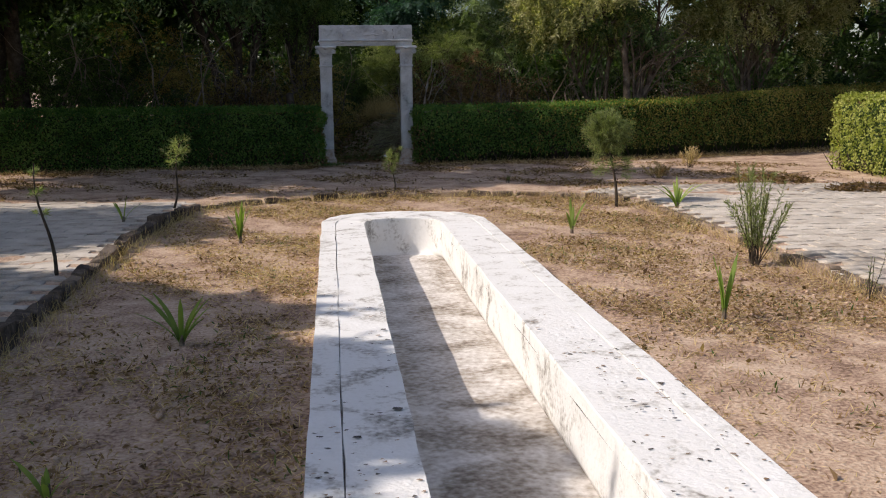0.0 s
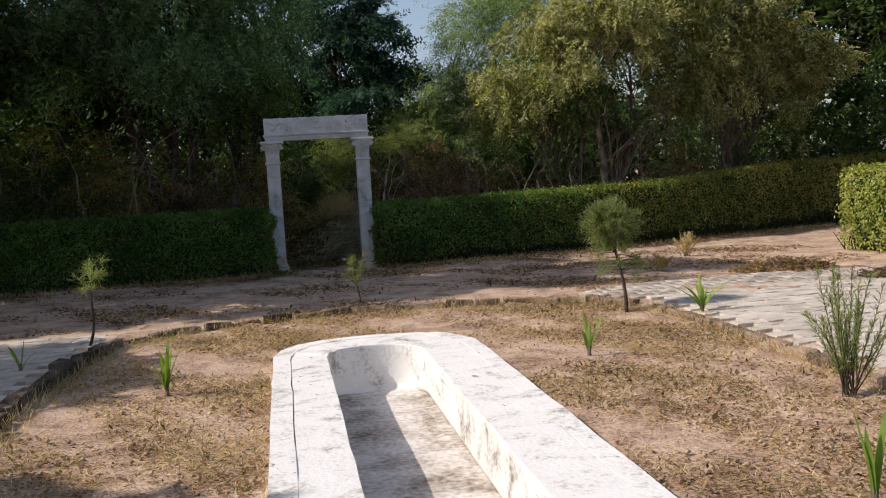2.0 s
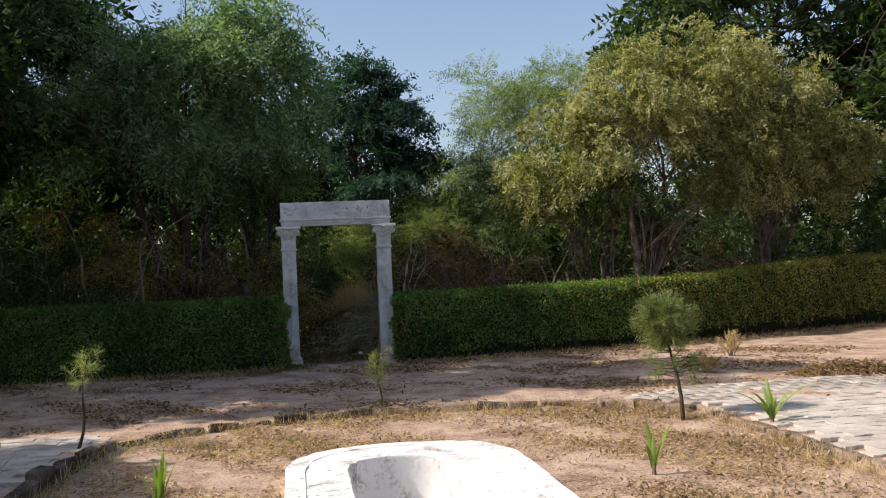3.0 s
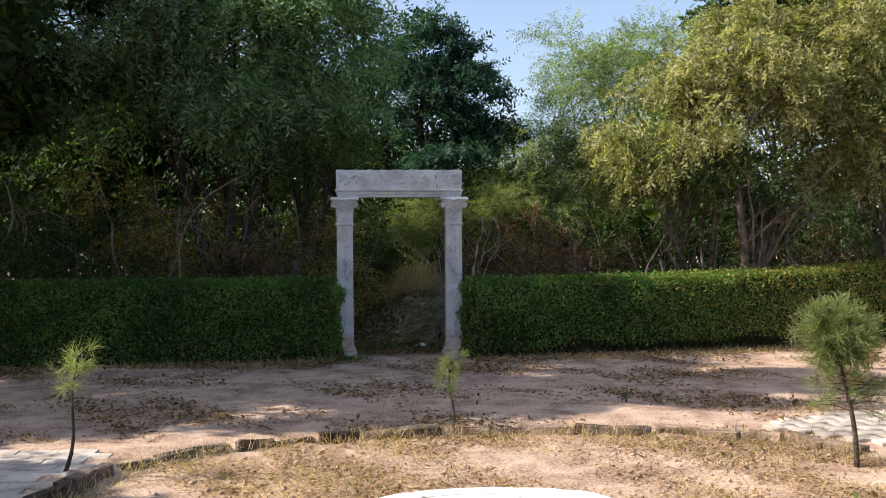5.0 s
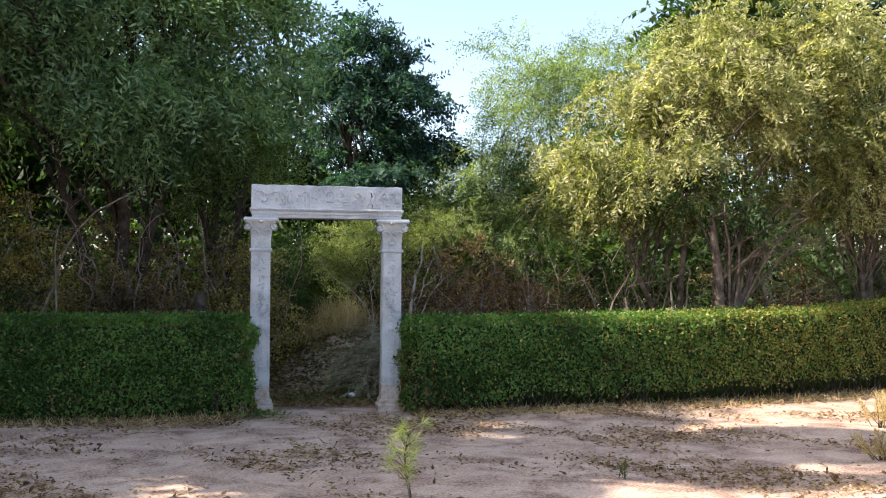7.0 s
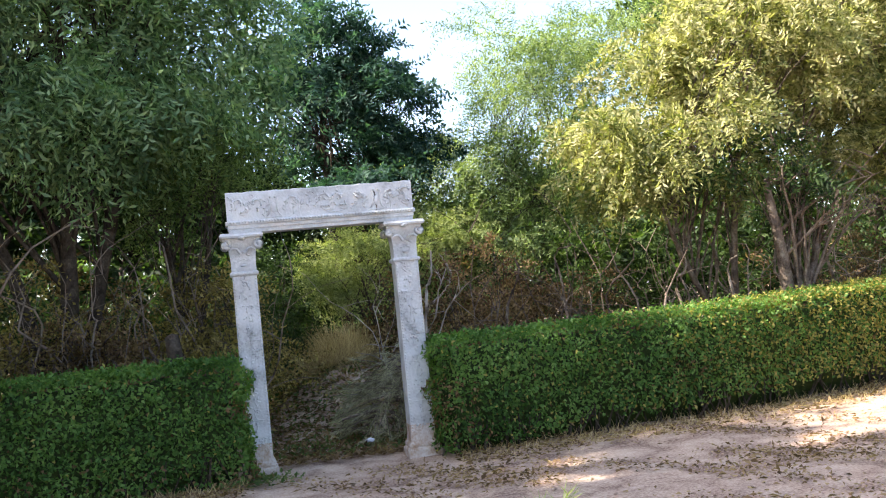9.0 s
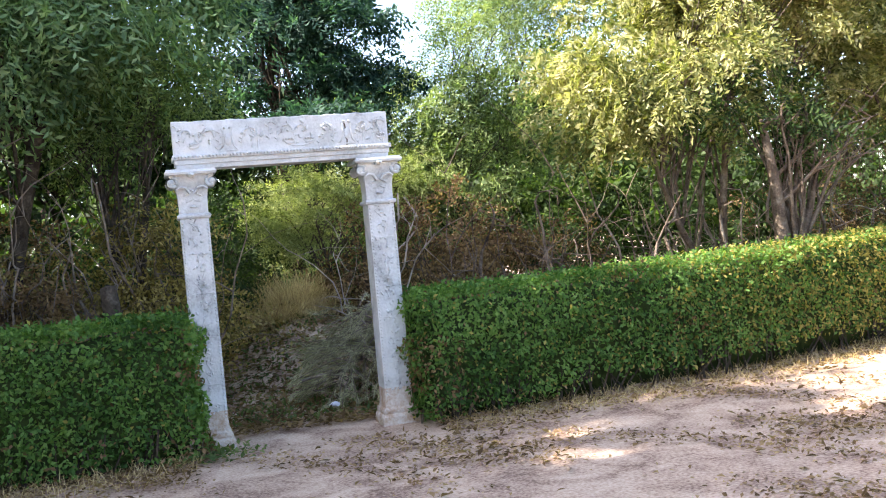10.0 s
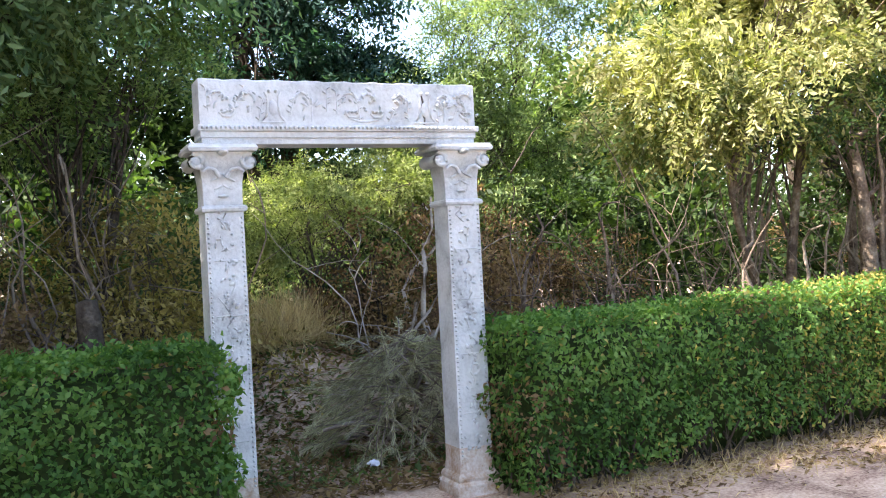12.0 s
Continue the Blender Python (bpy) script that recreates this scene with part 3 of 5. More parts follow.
    # sprigs of small leaves between them
    for x in (-0.87, -0.72, -0.56, -0.36, -0.12, -0.05, 0.10, 0.30, 0.44, 0.66, 0.78, 0.88):
        z0, lean = 2.60 + rng.normal(0, 0.03), rng.normal(0, 0.035)
        vine(bits, [(x, y, z0 - 0.055), (x + lean * 0.4, y - 0.003, z0), (x + lean, y - 0.003, z0 + 0.06), (x + lean * 1.8, y - 0.001, z0 + 0.10)], 0.006, 0.003)
        for t in np.linspace(-0.03, 0.10, 5):
            side = rng.choice((-1, 1))
            blob(bits, x + lean * (t + 0.05) * 9 + side * 0.016, y, z0 + t, 0.017, 0.010, 0.007, side * 0.6)
    # footed urns with paired necks
    for x in (-0.47, 0.56):
        for t in (-1, 1):
            vine(bits, [(x + t * 0.075, y, 2.515), (x + t * 0.045, y - 0.004, 2.55), (x + t * 0.034, y - 0.005, 2.62), (x + t * 0.036, y - 0.005, 2.67), (x + t * 0.05, y - 0.003, 2.70)], 0.009, 0.007)
            blob(bits, x + t * 0.022, y, 2.705, 0.012, 0.018, 0.014)
        vine(bits, [(x - 0.08, y, 2.512), (x, y - 0.003, 2.510), (x + 0.08, y, 2.512)], 0.007, 0.007)
        blob(bits, x, y, 2.60, 0.03, 0.008, 0.055)
    # fans of leaves on short stems
    for x in (-0.22, 0.70):
        vine(bits, [(x, y, 2.515), (x, y - 0.004, 2.56), (x, y - 0.005, 2.61)], 0.008, 0.006)
        for a in (-1.1, -0.6, 0, 0.6, 1.1):
            blob(bits, x + 0.052 * math.sin(a), y, 2.60 + 0.048 * math.cos(a), 0.009, 0.013, 0.030, -a)
    # bowls of fruit on the lower edge
    for x in (-0.76, 0.05, 0.22, 0.86):
        vine(bits, [(x - 0.045, y, 2.572), (x - 0.025, y - 0.006, 2.545), (x + 0.025, y - 0.006, 2.545), (x + 0.045, y, 2.572)], 0.009, 0.009)
        for t in (-0.026, 0, 0.026):
            blob(bits, x + t, y, 2.580, 0.013, 0.016, 0.012)
    vine(bits, [(0.04, y, 2.535), (0.10, y - 0.004, 2.518), (0.17, y - 0.004, 2.518), (0.23, y, 2.535)], 0.008, 0.008)
    v, f = join(*bits)
    child("frieze_carving", raw_mesh("frieze_carving", v, f, M_MARBLE, True), fr)
    # a dark crack over the opening
    bm = bmesh.new()
    pts = [(0.550, 2.496), (0.556, 2.54), (0.535, 2.60), (0.548, 2.65), (0.538, 2.70)]
    for (x0, z0), (x1, z1) in zip(pts, pts[1:]):
        q = [bm.verts.new(p) for p in ((x0 - 0.007, -0.1145, z0), (x0 + 0.008, -0.1145, z0), (x1 + 0.006, -0.1145, z1), (x1 - 0.006, -0.1145, z1))]
        bm.faces.new(q)
    part("crack", bm, M_SPOT, fr, "dark crack")


gateway()


# ---- clipped hedges ----
def hedge(name, label, line, height, depth, mat, seed, density=2650, ll=0.046, lw=0.025, skirt=0.12, group="", rise=((0, 0), (1, 0)), hollow=False):
    """A clipped hedge along a front line, running to the right: dark core sheet painted as inner shade, stems at the
    foot, a skin of small leaves.
    """
    rng = np.random.default_rng(seed)
    q, d = polyline(line, 0.12)
    back = np.stack([-d[:, 1], d[:, 0]], 1)
    ob = thing(name, (*line[0], 0), label, "hedge", group)
    org = np.array([*line[0], 0.0])
    n = len(q)
    up = np.interp(q[:, 0], [a for a, _ in rise], [b for _, b in rise])
    # core: a closed dark sheet, its colour stands for shade between the leaves
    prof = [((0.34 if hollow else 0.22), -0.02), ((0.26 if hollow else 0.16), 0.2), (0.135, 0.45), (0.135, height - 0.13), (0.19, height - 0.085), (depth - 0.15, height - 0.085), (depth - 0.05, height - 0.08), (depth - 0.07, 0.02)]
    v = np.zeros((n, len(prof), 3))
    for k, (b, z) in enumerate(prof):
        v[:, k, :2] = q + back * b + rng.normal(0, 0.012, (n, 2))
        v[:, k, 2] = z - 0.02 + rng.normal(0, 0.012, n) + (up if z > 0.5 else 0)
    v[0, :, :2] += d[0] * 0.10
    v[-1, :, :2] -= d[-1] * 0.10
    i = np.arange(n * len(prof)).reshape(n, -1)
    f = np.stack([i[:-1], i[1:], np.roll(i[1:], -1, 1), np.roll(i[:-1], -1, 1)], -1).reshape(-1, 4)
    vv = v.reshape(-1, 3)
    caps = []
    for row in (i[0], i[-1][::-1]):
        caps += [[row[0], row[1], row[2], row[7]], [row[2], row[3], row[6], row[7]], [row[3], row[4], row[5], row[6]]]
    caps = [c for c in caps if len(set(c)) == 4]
    child("core", raw_mesh("core", vv - org, np.concatenate([f, np.array(caps)]), M_CORE), ob, "dark closed sheet standing for the shade inside")
    # stems at the foot
    m = int(n * 3)
    at = rng.integers(0, n, m)
    foot = np.c_[q[at] + back[at] * rng.uniform(0.05, 0.4, (m, 1)), np.full(m, -0.06)]
    head = foot + np.c_[rng.normal(0, 0.12, (m, 2)), np.full(m, 0.35)]
    tv, tf = tubes(limb_paths(rng, foot, head, 4, 0.2, 0.0), np.linspace(1, 0.5, 4)[None] * rng.uniform(0.006, 0.016, (m, 1)), 5)
    child("stem_mass", raw_mesh("stem_mass", tv - org, tf, M_BARK, True), ob, "bare brown stems", "stuff")
    # leaf skin
    length = 0.12 * n
    faces = [("front", length * height), ("top", length * depth), ("end", depth * height), ("far_end", depth * height), ("back", length * height * 0.15)]
    bases, norms = [], []
    for face, area in faces:
        c = int(area * density)
        s = rng.uniform(0, n - 1.001, c)
        if face == "end":
            s[:] = 0
        if face == "far_end":
            s[:] = n - 1.001
        k = s.astype(int)
        p = q[k] + (q[np.minimum(k + 1, n - 1)] - q[k]) * (s - k)[:, None]
        z = 0.01 + (height - 0.01) * rng.uniform(0, 1, c) ** 0.9
        b = rng.uniform(0.02, depth - 0.02, c)
        lump = 0.026 * np.sin(s * 1.9 + z * 9) + 0.024 * np.sin(s * 0.77 - z * 15 + 1) + 0.020 * np.sin(s * 3.3 + z * 21 + b * 9) + 0.018 * np.sin(s * 6.1 - z * 34 + b * 31) + 0.02 * np.sin(s * 0.11 + b * 6) + np.abs(rng.normal(0, 0.040, c)) - 0.012
        rounded = np.clip((z - height + 0.10) / 0.10, 0, 1) ** 2 * 0.07
        if face == "front":
            pos, nor = np.c_[p + back[k] * (lump + rounded)[:, None], z], np.c_[-back[k], np.full(c, 0.35)]
        elif face == "back":
            pos, nor = np.c_[p + back[k] * (depth - lump - rounded)[:, None], z], np.c_[back[k], np.full(c, 0.35)]
        elif face == "top":
            edge = np.clip(1 - np.minimum(b, depth - b) / 0.10, 0, 1) ** 2 * 0.045
            pos, nor = np.c_[p + back[k] * b[:, None], height + lump * 0.7 - edge], np.c_[rng.normal(0, 0.2, (c, 2)), np.ones(c)]
        else:
            sg = -1 if face == "end" else 1
            pos, nor = np.c_[p + back[k] * b[:, None] + sg * d[k] * (-lump - rounded + 0.045)[:, None], z], np.c_[sg * d[k], np.full(c, 0.35)]
        pos[:, 2] *= 1 + up[k] / height
        pit = np.sin(s * 5.3 + z * 31 + b * 27) + np.sin(s * 9.1 - z * 23 + 2 - b * 19) + np.sin(z * 47 + s * 2.2 + b * 41) > (2.0 if face == "top" else 1.25)
        stay = ~pit | (rng.uniform(0, 1, c) < 0.22)
        pos, nor = pos[stay], nor[stay]
        bases.append(pos), norms.append(nor)
    pos, nor = np.concatenate(bases), unit(np.concatenate(norms))
    patch = np.sin(pos[:, 0] * 1.9 + 1) + np.sin(pos[:, 0] * 4.7 + pos[:, 2] * 5) + np.sin(pos[:, 2] * 8 - pos[:, 0] * 2.3)
    if hollow:
        # the foot thins out to bare stems, more so along the sunny end
        foot = np.interp(pos[:, 0], [1.2, 2.2, 5, 12], [0.03, 0.12, 0.22, 0.26]) + 0.045 * patch
        keep = pos[:, 2] > foot * rng.uniform(0.65, 1.1, len(pos))
        pos, nor, patch = pos[keep], nor[keep], patch[keep]
    c = len(pos)
    nor = unit(nor + rng.normal(0, 0.62, (c, 3)))
    along = unit(np.cross(nor, rng.normal(0, 1, (c, 3))) + nor * 0.22 + np.array([0, 0, 0.12]))
    size = rng.uniform(0.7, 1.3, c)
    draw = rng.uniform(0, 1, c)
    low = np.clip(1 - pos[:, 2] / 0.45, 0, 1)
    ragged = (pos[:, 0] > -1.0) & (pos[:, 0] < 1.65) & (pos[:, 2] < 0.75) & (patch > -0.6)
    brown = draw < 0.008 + 0.13 * low ** 2 + 0.13 * (patch > 2.1) + 0.30 * ragged
    dry = ~brown & (draw > 1 - (np.interp(pos[:, 0], [1.2, 3.5, 6, 11], [0.02, 0.10, 0.5, 0.8]) if hollow else 0.02))
    for pick, name_of, m, lab in ((~brown & ~dry, "leaves", mat, ""), (dry, "sunburnt_leaves", M_HEDGE_DRY if mat is M_HEDGE else mat, "yellowish leaves"), (brown, "dead_leaves", M_LEAF_BROWN, "brown dead leaves")):
        lv, lf = leaf_quads(pos[pick] - org, along[pick], nor[pick], ll * size[pick], lw * size[pick])
        child(name_of, raw_mesh(name_of, lv, lf, m), ob, lab)
    return ob


hedge("clipped_hedge", "clipped green hedge beside the gateway, shaded", [(-9, 16.55), (-8, 16.75), (-5.0, 17.45), (-3, 17.9), (-0.62, 18.38)], 1.09, 0.85, M_HEDGE, 31, group="hedges beside the gateway")
hedge("clipped_hedge", "long clipped green hedge, sunlit along the top", [(1.20, 18.62), (3.0, 18.98), (4.8, 19.42), (6.6, 20.1), (8.6, 21.0), (11, 22.2), (13, 23.2)], 1.075, 0.85, M_HEDGE, 32, group="hedges beside the gateway", rise=((2, 0), (5, 0.035), (7, 0.075), (10, 0.28), (15, 0.38)), hollow=True)
hedge("golden_hedge", "clipped yellow-green hedge block in full sun", [(8.68, 16.75), (8.84, 14.75), (8.95, 13.9)], 1.27, 2.2, M_HEDGE_GOLD, 33, density=1100, ll=0.05, lw=0.03)


# ---- small plants of the bed ----
def tuft(base, height, blades, seed, spread=0.45, dry=0.0, name="strap_leaf_plant", label="young green strap-leaved plant in dry soil"):
    rng = np.random.default_rng(seed)
    ob = thing(name, base, label, "plant", "young plants of the bed")
    m = 7
    t = np.linspace(0, 1, m)
    for k in range(blades):
        a = rng.uniform(0, 6.28)
        lean = rng.uniform(0.15, 1.0) * spread
        h = height * rng.uniform(0.6, 1.05)
        out = np.array([math.cos(a), math.sin(a), 0])
        spine = out * (lean * h * (t ** 1.6))[:, None] + np.array([0, 0, 1.0]) * (h * (t - 0.18 * lean * t ** 3))[:, None]
        side = np.array([-math.sin(a), math.cos(a), 0])
        w = (0.007 + 0.026 * height) * (0.45 + 1.1 * t) * (1 - t ** 3.5) + 0.0015
        fold = out * 0.25
        v = np.concatenate([spine - side * w[:, None] + fold * w[:, None], spine - out * 0.003, spine + side * w[:, None] + fold * w[:, None]])
        i = np.arange(3 * m).reshape(3, m)
        f = np.concatenate([np.stack([i[r, :-1], i[r, 1:], i[r + 1, 1:], i[r + 1, :-1]], 1) for r in (0, 1)])
        child("blade", raw_mesh("blade", v, f, M_BLADE, True), ob)
    v, f = tubes(np.array([[(0, 0, -0.05), (0, 0, 0.03), (0.004, 0, 0.09)]]), np.array([[0.022, 0.018, 0.012]]), 8)
    child("stem", raw_mesh("stem", v, f, M_DEADWOOD, True), ob, "brown stem stub")
    return ob


tuft((-0.33, 9.03, BED_Z), 0.50, 7, 1, 0.4)
tuft((3.14, 9.58, BED_Z), 0.42, 4, 2, 0.8)
tuft((3.67, 5.62, BED_Z), 0.50, 4, 3, 0.65)
tuft((0.16, 5.0, BED_Z), 0.36, 9, 4, 1.0)
tuft((0.26, 2.72, BED_Z), 0.2, 5, 5, 0.9)
tuft((-1.95, 10.3, PATH_Z), 0.32, 5, 6, 0.9)
tuft((4.66, 11.25, PATH_Z), 0.44, 12, 7, 1.1)


def pine(base, height, crown, lean, seed, label, ball=None, whorls=6, needle=0.10, wisps=0, bare=0.45):
    """A young pine: bent stem, side twigs and brushes of long needles; ball: (centre height, radii) of a clipped round head."""
    rng = np.random.default_rng(seed)
    ob = thing("young_pine", base, label, "pine tree", "young pines round the bed")
    t = np.linspace(0, 1, 10)
    stem = np.stack([lean[0] * t ** 0.8 + 0.03 * np.sin(t * 6.2), lean[1] * t + 0.01 * np.sin(t * 5), -0.05 + (height + 0.05) * t], 1)
    v, f = tubes(stem[None], (np.linspace(1, 0.25, 10) * 0.016 * (height + 0.25))[None], 8)
    child("trunk", raw_mesh("trunk", v, f, M_BARK, True), ob, "thin brown stem")
    starts, ends = [], []
    if ball:
        cz, r, n = ball
        mid = np.array([np.interp(cz, stem[:, 2], stem[:, 0]), np.interp(cz, stem[:, 2], stem[:, 1]), cz])
        dirs = unit(rng.normal(0, 1, (n, 3)) + np.array([0, 0, 0.2]))
        ends = list(mid + dirs * np.array(r) * (rng.uniform(0.35, 0.92, (n, 1))))
        starts = [mid + np.array([0, 0, rng.uniform(-0.5, 0.3) * r[2]]) for _ in range(n)]
        for _ in range(wisps):
            z = rng.uniform(0.33, 0.58) * height
            p = np.array([np.interp(z, stem[:, 2], stem[:, 0]), np.interp(z, stem[:, 2], stem[:, 1]), z])
            a = rng.uniform(0, 6.28)
            starts.append(p), ends.append(p + np.array([math.cos(a) * 0.27, math.sin(a) * 0.27, rng.uniform(-0.08, 0.12)]))
    else:
        for k in range(whorls):
            z = height * (bare + (1 - bare) * (k + 0.5) / whorls)
            p = np.array([np.interp(z, stem[:, 2], stem[:, 0]), np.interp(z, stem[:, 2], stem[:, 1]), z])
            for _ in range(4):
                a = rng.uniform(0, 6.28)
                reach = crown * rng.uniform(0.4, 1.0) * (1.1 - 0.5 * k / whorls)
                starts.append(p), ends.append(p + np.array([math.cos(a) * reach, math.sin(a) * reach, reach * rng.uniform(0.3, 1.0)]))
    starts, ends = np.array(starts), np.array(ends)
    tw = limb_paths(rng, starts, ends, 5, 0.15, 0.05)
    v, f = tubes(tw, np.linspace(1, 0.4, 5)[None] * np.full((len(starts), 1), 0.004), 4)
    child("twig_mass", raw_mesh("twig_mass", v, f, M_BARK, True), ob, kind="stuff")
    per = 34 if ball else 27
    way = unit(tw[:, 4] - tw[:, 2])
    pos = tw[:, 2:3] + (tw[:, 4:5] - tw[:, 2:3]) * rng.uniform(0, 1.05, (len(starts), per, 1))
    along = unit(way[:, None] * 0.75 + rng.normal(0, 0.55, (len(starts), per, 3)) + np.array([0, 0, 0.12]))
    size = rng.uniform(0.6, 1.2, len(starts) * per)
    v, f = leaf_quads(pos.reshape(-1, 3), along.reshape(-1, 3), unit(rng.normal(0, 1, (len(size), 3))), needle * size, 0.0050 * np.ones(len(size)))
    child("needles", raw_mesh("needles", v, f, M_NEEDLE), ob)
    return ob


pine((4.02, 11.9, BED_Z), 1.22, 0.3, (-0.13, 0.02), 41, "young pine clipped to a round head, leaning stem", ball=(0.97, (0.36, 0.36, 0.33), 480), wisps=34, needle=0.09)
pine((1.0, 13.19, BED_Z), 0.66, 0.17, (0.03, 0.0), 42, "small sparse young pine at the kerb", whorls=5, needle=0.10)
pine((-1.735, 11.5, PATH_Z), 0.86, 0.15, (0.15, 0.02), 43, "small young pine with a bare lower stem", whorls=4, needle=0.13, bare=0.64)
pine((-1.45, 7.1, PATH_Z), 0.95, 0.05, (-0.12, 0.02), 44, "thin shaded pine sapling beside the kerb", whorls=3, needle=0.06)


def bushy_sapling(base, height, width, stems, seed, label, mat, bare=False):
    rng = np.random.default_rng(seed)
    ob = thing("young_shrub", base, label, "shrub", "young shrubs of the bed")
    foot = np.c_[rng.normal(0, 0.03, (stems, 2)), np.full(stems, -0.04)]
    a = rng.uniform(0, 6.28, stems)
    r = width * rng.uniform(0.1, 1.0, stems)
    head = np.c_[np.cos(a) * r, np.sin(a) * r, height * rng.uniform(0.55, 1.0, stems)]
    p = limb_paths(rng, foot, head, 8, 0.10, 0.0)
    for j in range(stems):
        v, f = tubes(p[j:j + 1], np.linspace(1, 0.25, 8)[None] * rng.uniform(0.003, 0.007), 5)
        child("stem", raw_mesh("stem", v, f, M_BARK, True), ob)
    per = 14 if bare else 120
    k = rng.integers(0, stems, stems * per)
    s = rng.uniform(2.2, 6.99, stems * per)
    i = s.astype(int)
    pos = p[k, i] + (p[k, i + 1] - p[k, i]) * (s - i)[:, None]
    along = unit(unit(p[k, i + 1] - p[k, i]) * 0.7 + rng.normal(0, 0.38, (len(k), 3)))
    v, f = leaf_quads(pos, along, unit(rng.normal(0, 1, (len(k), 3))), rng.uniform(0.03, 0.08, len(k)), np.full(len(k), 0.006))
    child("leaves", raw_mesh("leaves", v, f, mat), ob)


bushy_sapling((4.52, 7.62, BED_Z), 0.92, 0.30, 26, 51, "bushy grey-green needle-leaved shrub at the kerb", M_NEEDLE)
bushy_sapling((4.93, 6.26, BED_Z), 0.42, 0.10, 4, 52, "nearly bare twiggy seedling", M_WEED, True)
bushy_sapling((2.75, 14.6, PATH_Z), 0.16, 0.06, 4, 53, "small green weed on the earth path", M_WEED, True)
bushy_sapling((6.3, 17.3, PATH_Z), 0.40, 0.30, 16, 54, "dry straw-coloured weed clump", M_STRAW)
bushy_sapling((5.3, 15.4, PATH_Z), 0.24, 0.34, 16, 55, "dry straw-coloured weed clump", M_STRAW)


# ---- the grove behind the hedges ----
tree("grove_tree", "leafy cool green tree overhanging the gateway", (-3.0, 21.2, 0), [(-2.7, 20.9, 5.2, 2.2, 1.6, 1.8), (-1.6, 21.1, 5.4, 1.15, 1.1, 1.6), (-4.8, 20.6, 5.3, 1.9, 1.7, 1.9), (-2.2, 20.4, 4.0, 1.5, 0.9, 0.7)],
     7000, 11, 0.36, 0.12, 0.036, M_LEAF_COOL, 0.12, 3, 0.5, 50, 0.55, 61, clump=(210, 0.62, 0.62))
# Lobes nearer than y 18 are added to shade gateway and left hedge.
tree("grove_tree", "tall dense dark tree of the shaded grove", (-7.6, 20.4, 0), [(-7.5, 20.4, 6.6, 3.0, 2.2, 2.6), (-10.5, 19.4, 6.2, 2.8, 2.2, 3.0), (-5.9, 17.9, 8.0, 1.2, 0.8, 0.9), (-5.9, 17.9, 6.5, 1.2, 0.8, 1.0), (-8, 19.6, 4.2, 2.6, 1.7, 1.5), (-5.9, 17.2, 4.8, 2.0, 1.3, 0.8), (-8.6, 16.6, 4.9, 2.2, 1.5, 0.9)],
     6000, 10, 0.5, 0.235, 0.10, M_LEAF_DARK, 0.2, 3, 0.7, 60, 0.3, 62)
# Never in view: crown lobes are set where their shadows reach the path.
tree("grove_tree", "tall tree placed out of view to shade the path", (-9.4, 14.9, 0), [(-9.1, 14.1, 6.0, 2.0, 1.2, 1.0), (-7.9, 14.4, 8.0, 2.0, 1.3, 1.1), (-7.7, 14.1, 10.4, 2.2, 1.4, 1.1), (-9.6, 15.8, 5.6, 1.9, 1.1, 0.9), (-8.2, 16.2, 8.0, 2.1, 1.3, 1.1), (-7.7, 12.8, 7.0, 1.9, 0.9, 0.9), (-10.0, 12.9, 6.0, 1.7, 0.8, 0.8)],
     4700, 9, 0.48, 0.24, 0.11, M_LEAF_DARK, 0.2, 2, 0.6, 50, 0.3, 70, gap=-0.8)
tree("grove_tree", "blue-green fern-leaved tree behind the gateway", (0.3, 25.2, 0), [(0.4, 25.0, 5.6, 1.1, 1.0, 1.3), (1.3, 25.3, 4.7, 0.8, 0.9, 1.1), (0.8, 25.1, 3.7, 0.9, 0.9, 0.6), (-0.5, 25.6, 5.0, 0.8, 0.8, 1.0)],
     2300, 15, 0.40, 0.11, 0.040, M_LEAF_BLUE, 0.09, 2, 0.3, 60, 0.22, 63, hollow=0.3, clump=(70, 0.48, 0.17))
tree("grove_tree", "airy feathery tree with pale fine leaves", (3.3, 25.9, 0), [(2.7, 25.3, 3.7, 1.5, 1.2, 1.0), (4.6, 26.0, 5.3, 1.9, 1.3, 1.1), (3.4, 25.6, 2.9, 2.0, 1.1, 0.9), (5.4, 26.3, 6.1, 1.1, 0.8, 0.6), (2.4, 24.6, 2.3, 1.0, 0.8, 0.9), (3.5, 25.2, 4.8, 1.1, 0.9, 0.9), (3.3, 25.4, 5.7, 0.8, 0.7, 0.6)],
     5000, 14, 0.44, 0.075, 0.021, M_LEAF_FEATHER, 0.045, 2, 0.3, 60, 0.2, 64, hollow=0.2, clump=(215, 0.50, 0.24))
tree("grove_tree", "sunlit yellow-green tree with drying leaves", (5.6, 21.6, 0), [(5.0, 21.7, 3.6, 1.6, 1.2, 1.1), (6.9, 22.2, 4.8, 1.9, 1.5, 1.5), (4.0, 21.2, 3.0, 0.95, 0.8, 0.55), (5.8, 21.3, 4.3, 1.2, 1.0, 1.0)],
     4200, 15, 0.26, 0.092, 0.032, M_LEAF_YELLOW, 0.062, 3, 0.6, 60, 0.5, 65, bark=M_BARK_PALE, clump=(170, 0.36, 0.7))
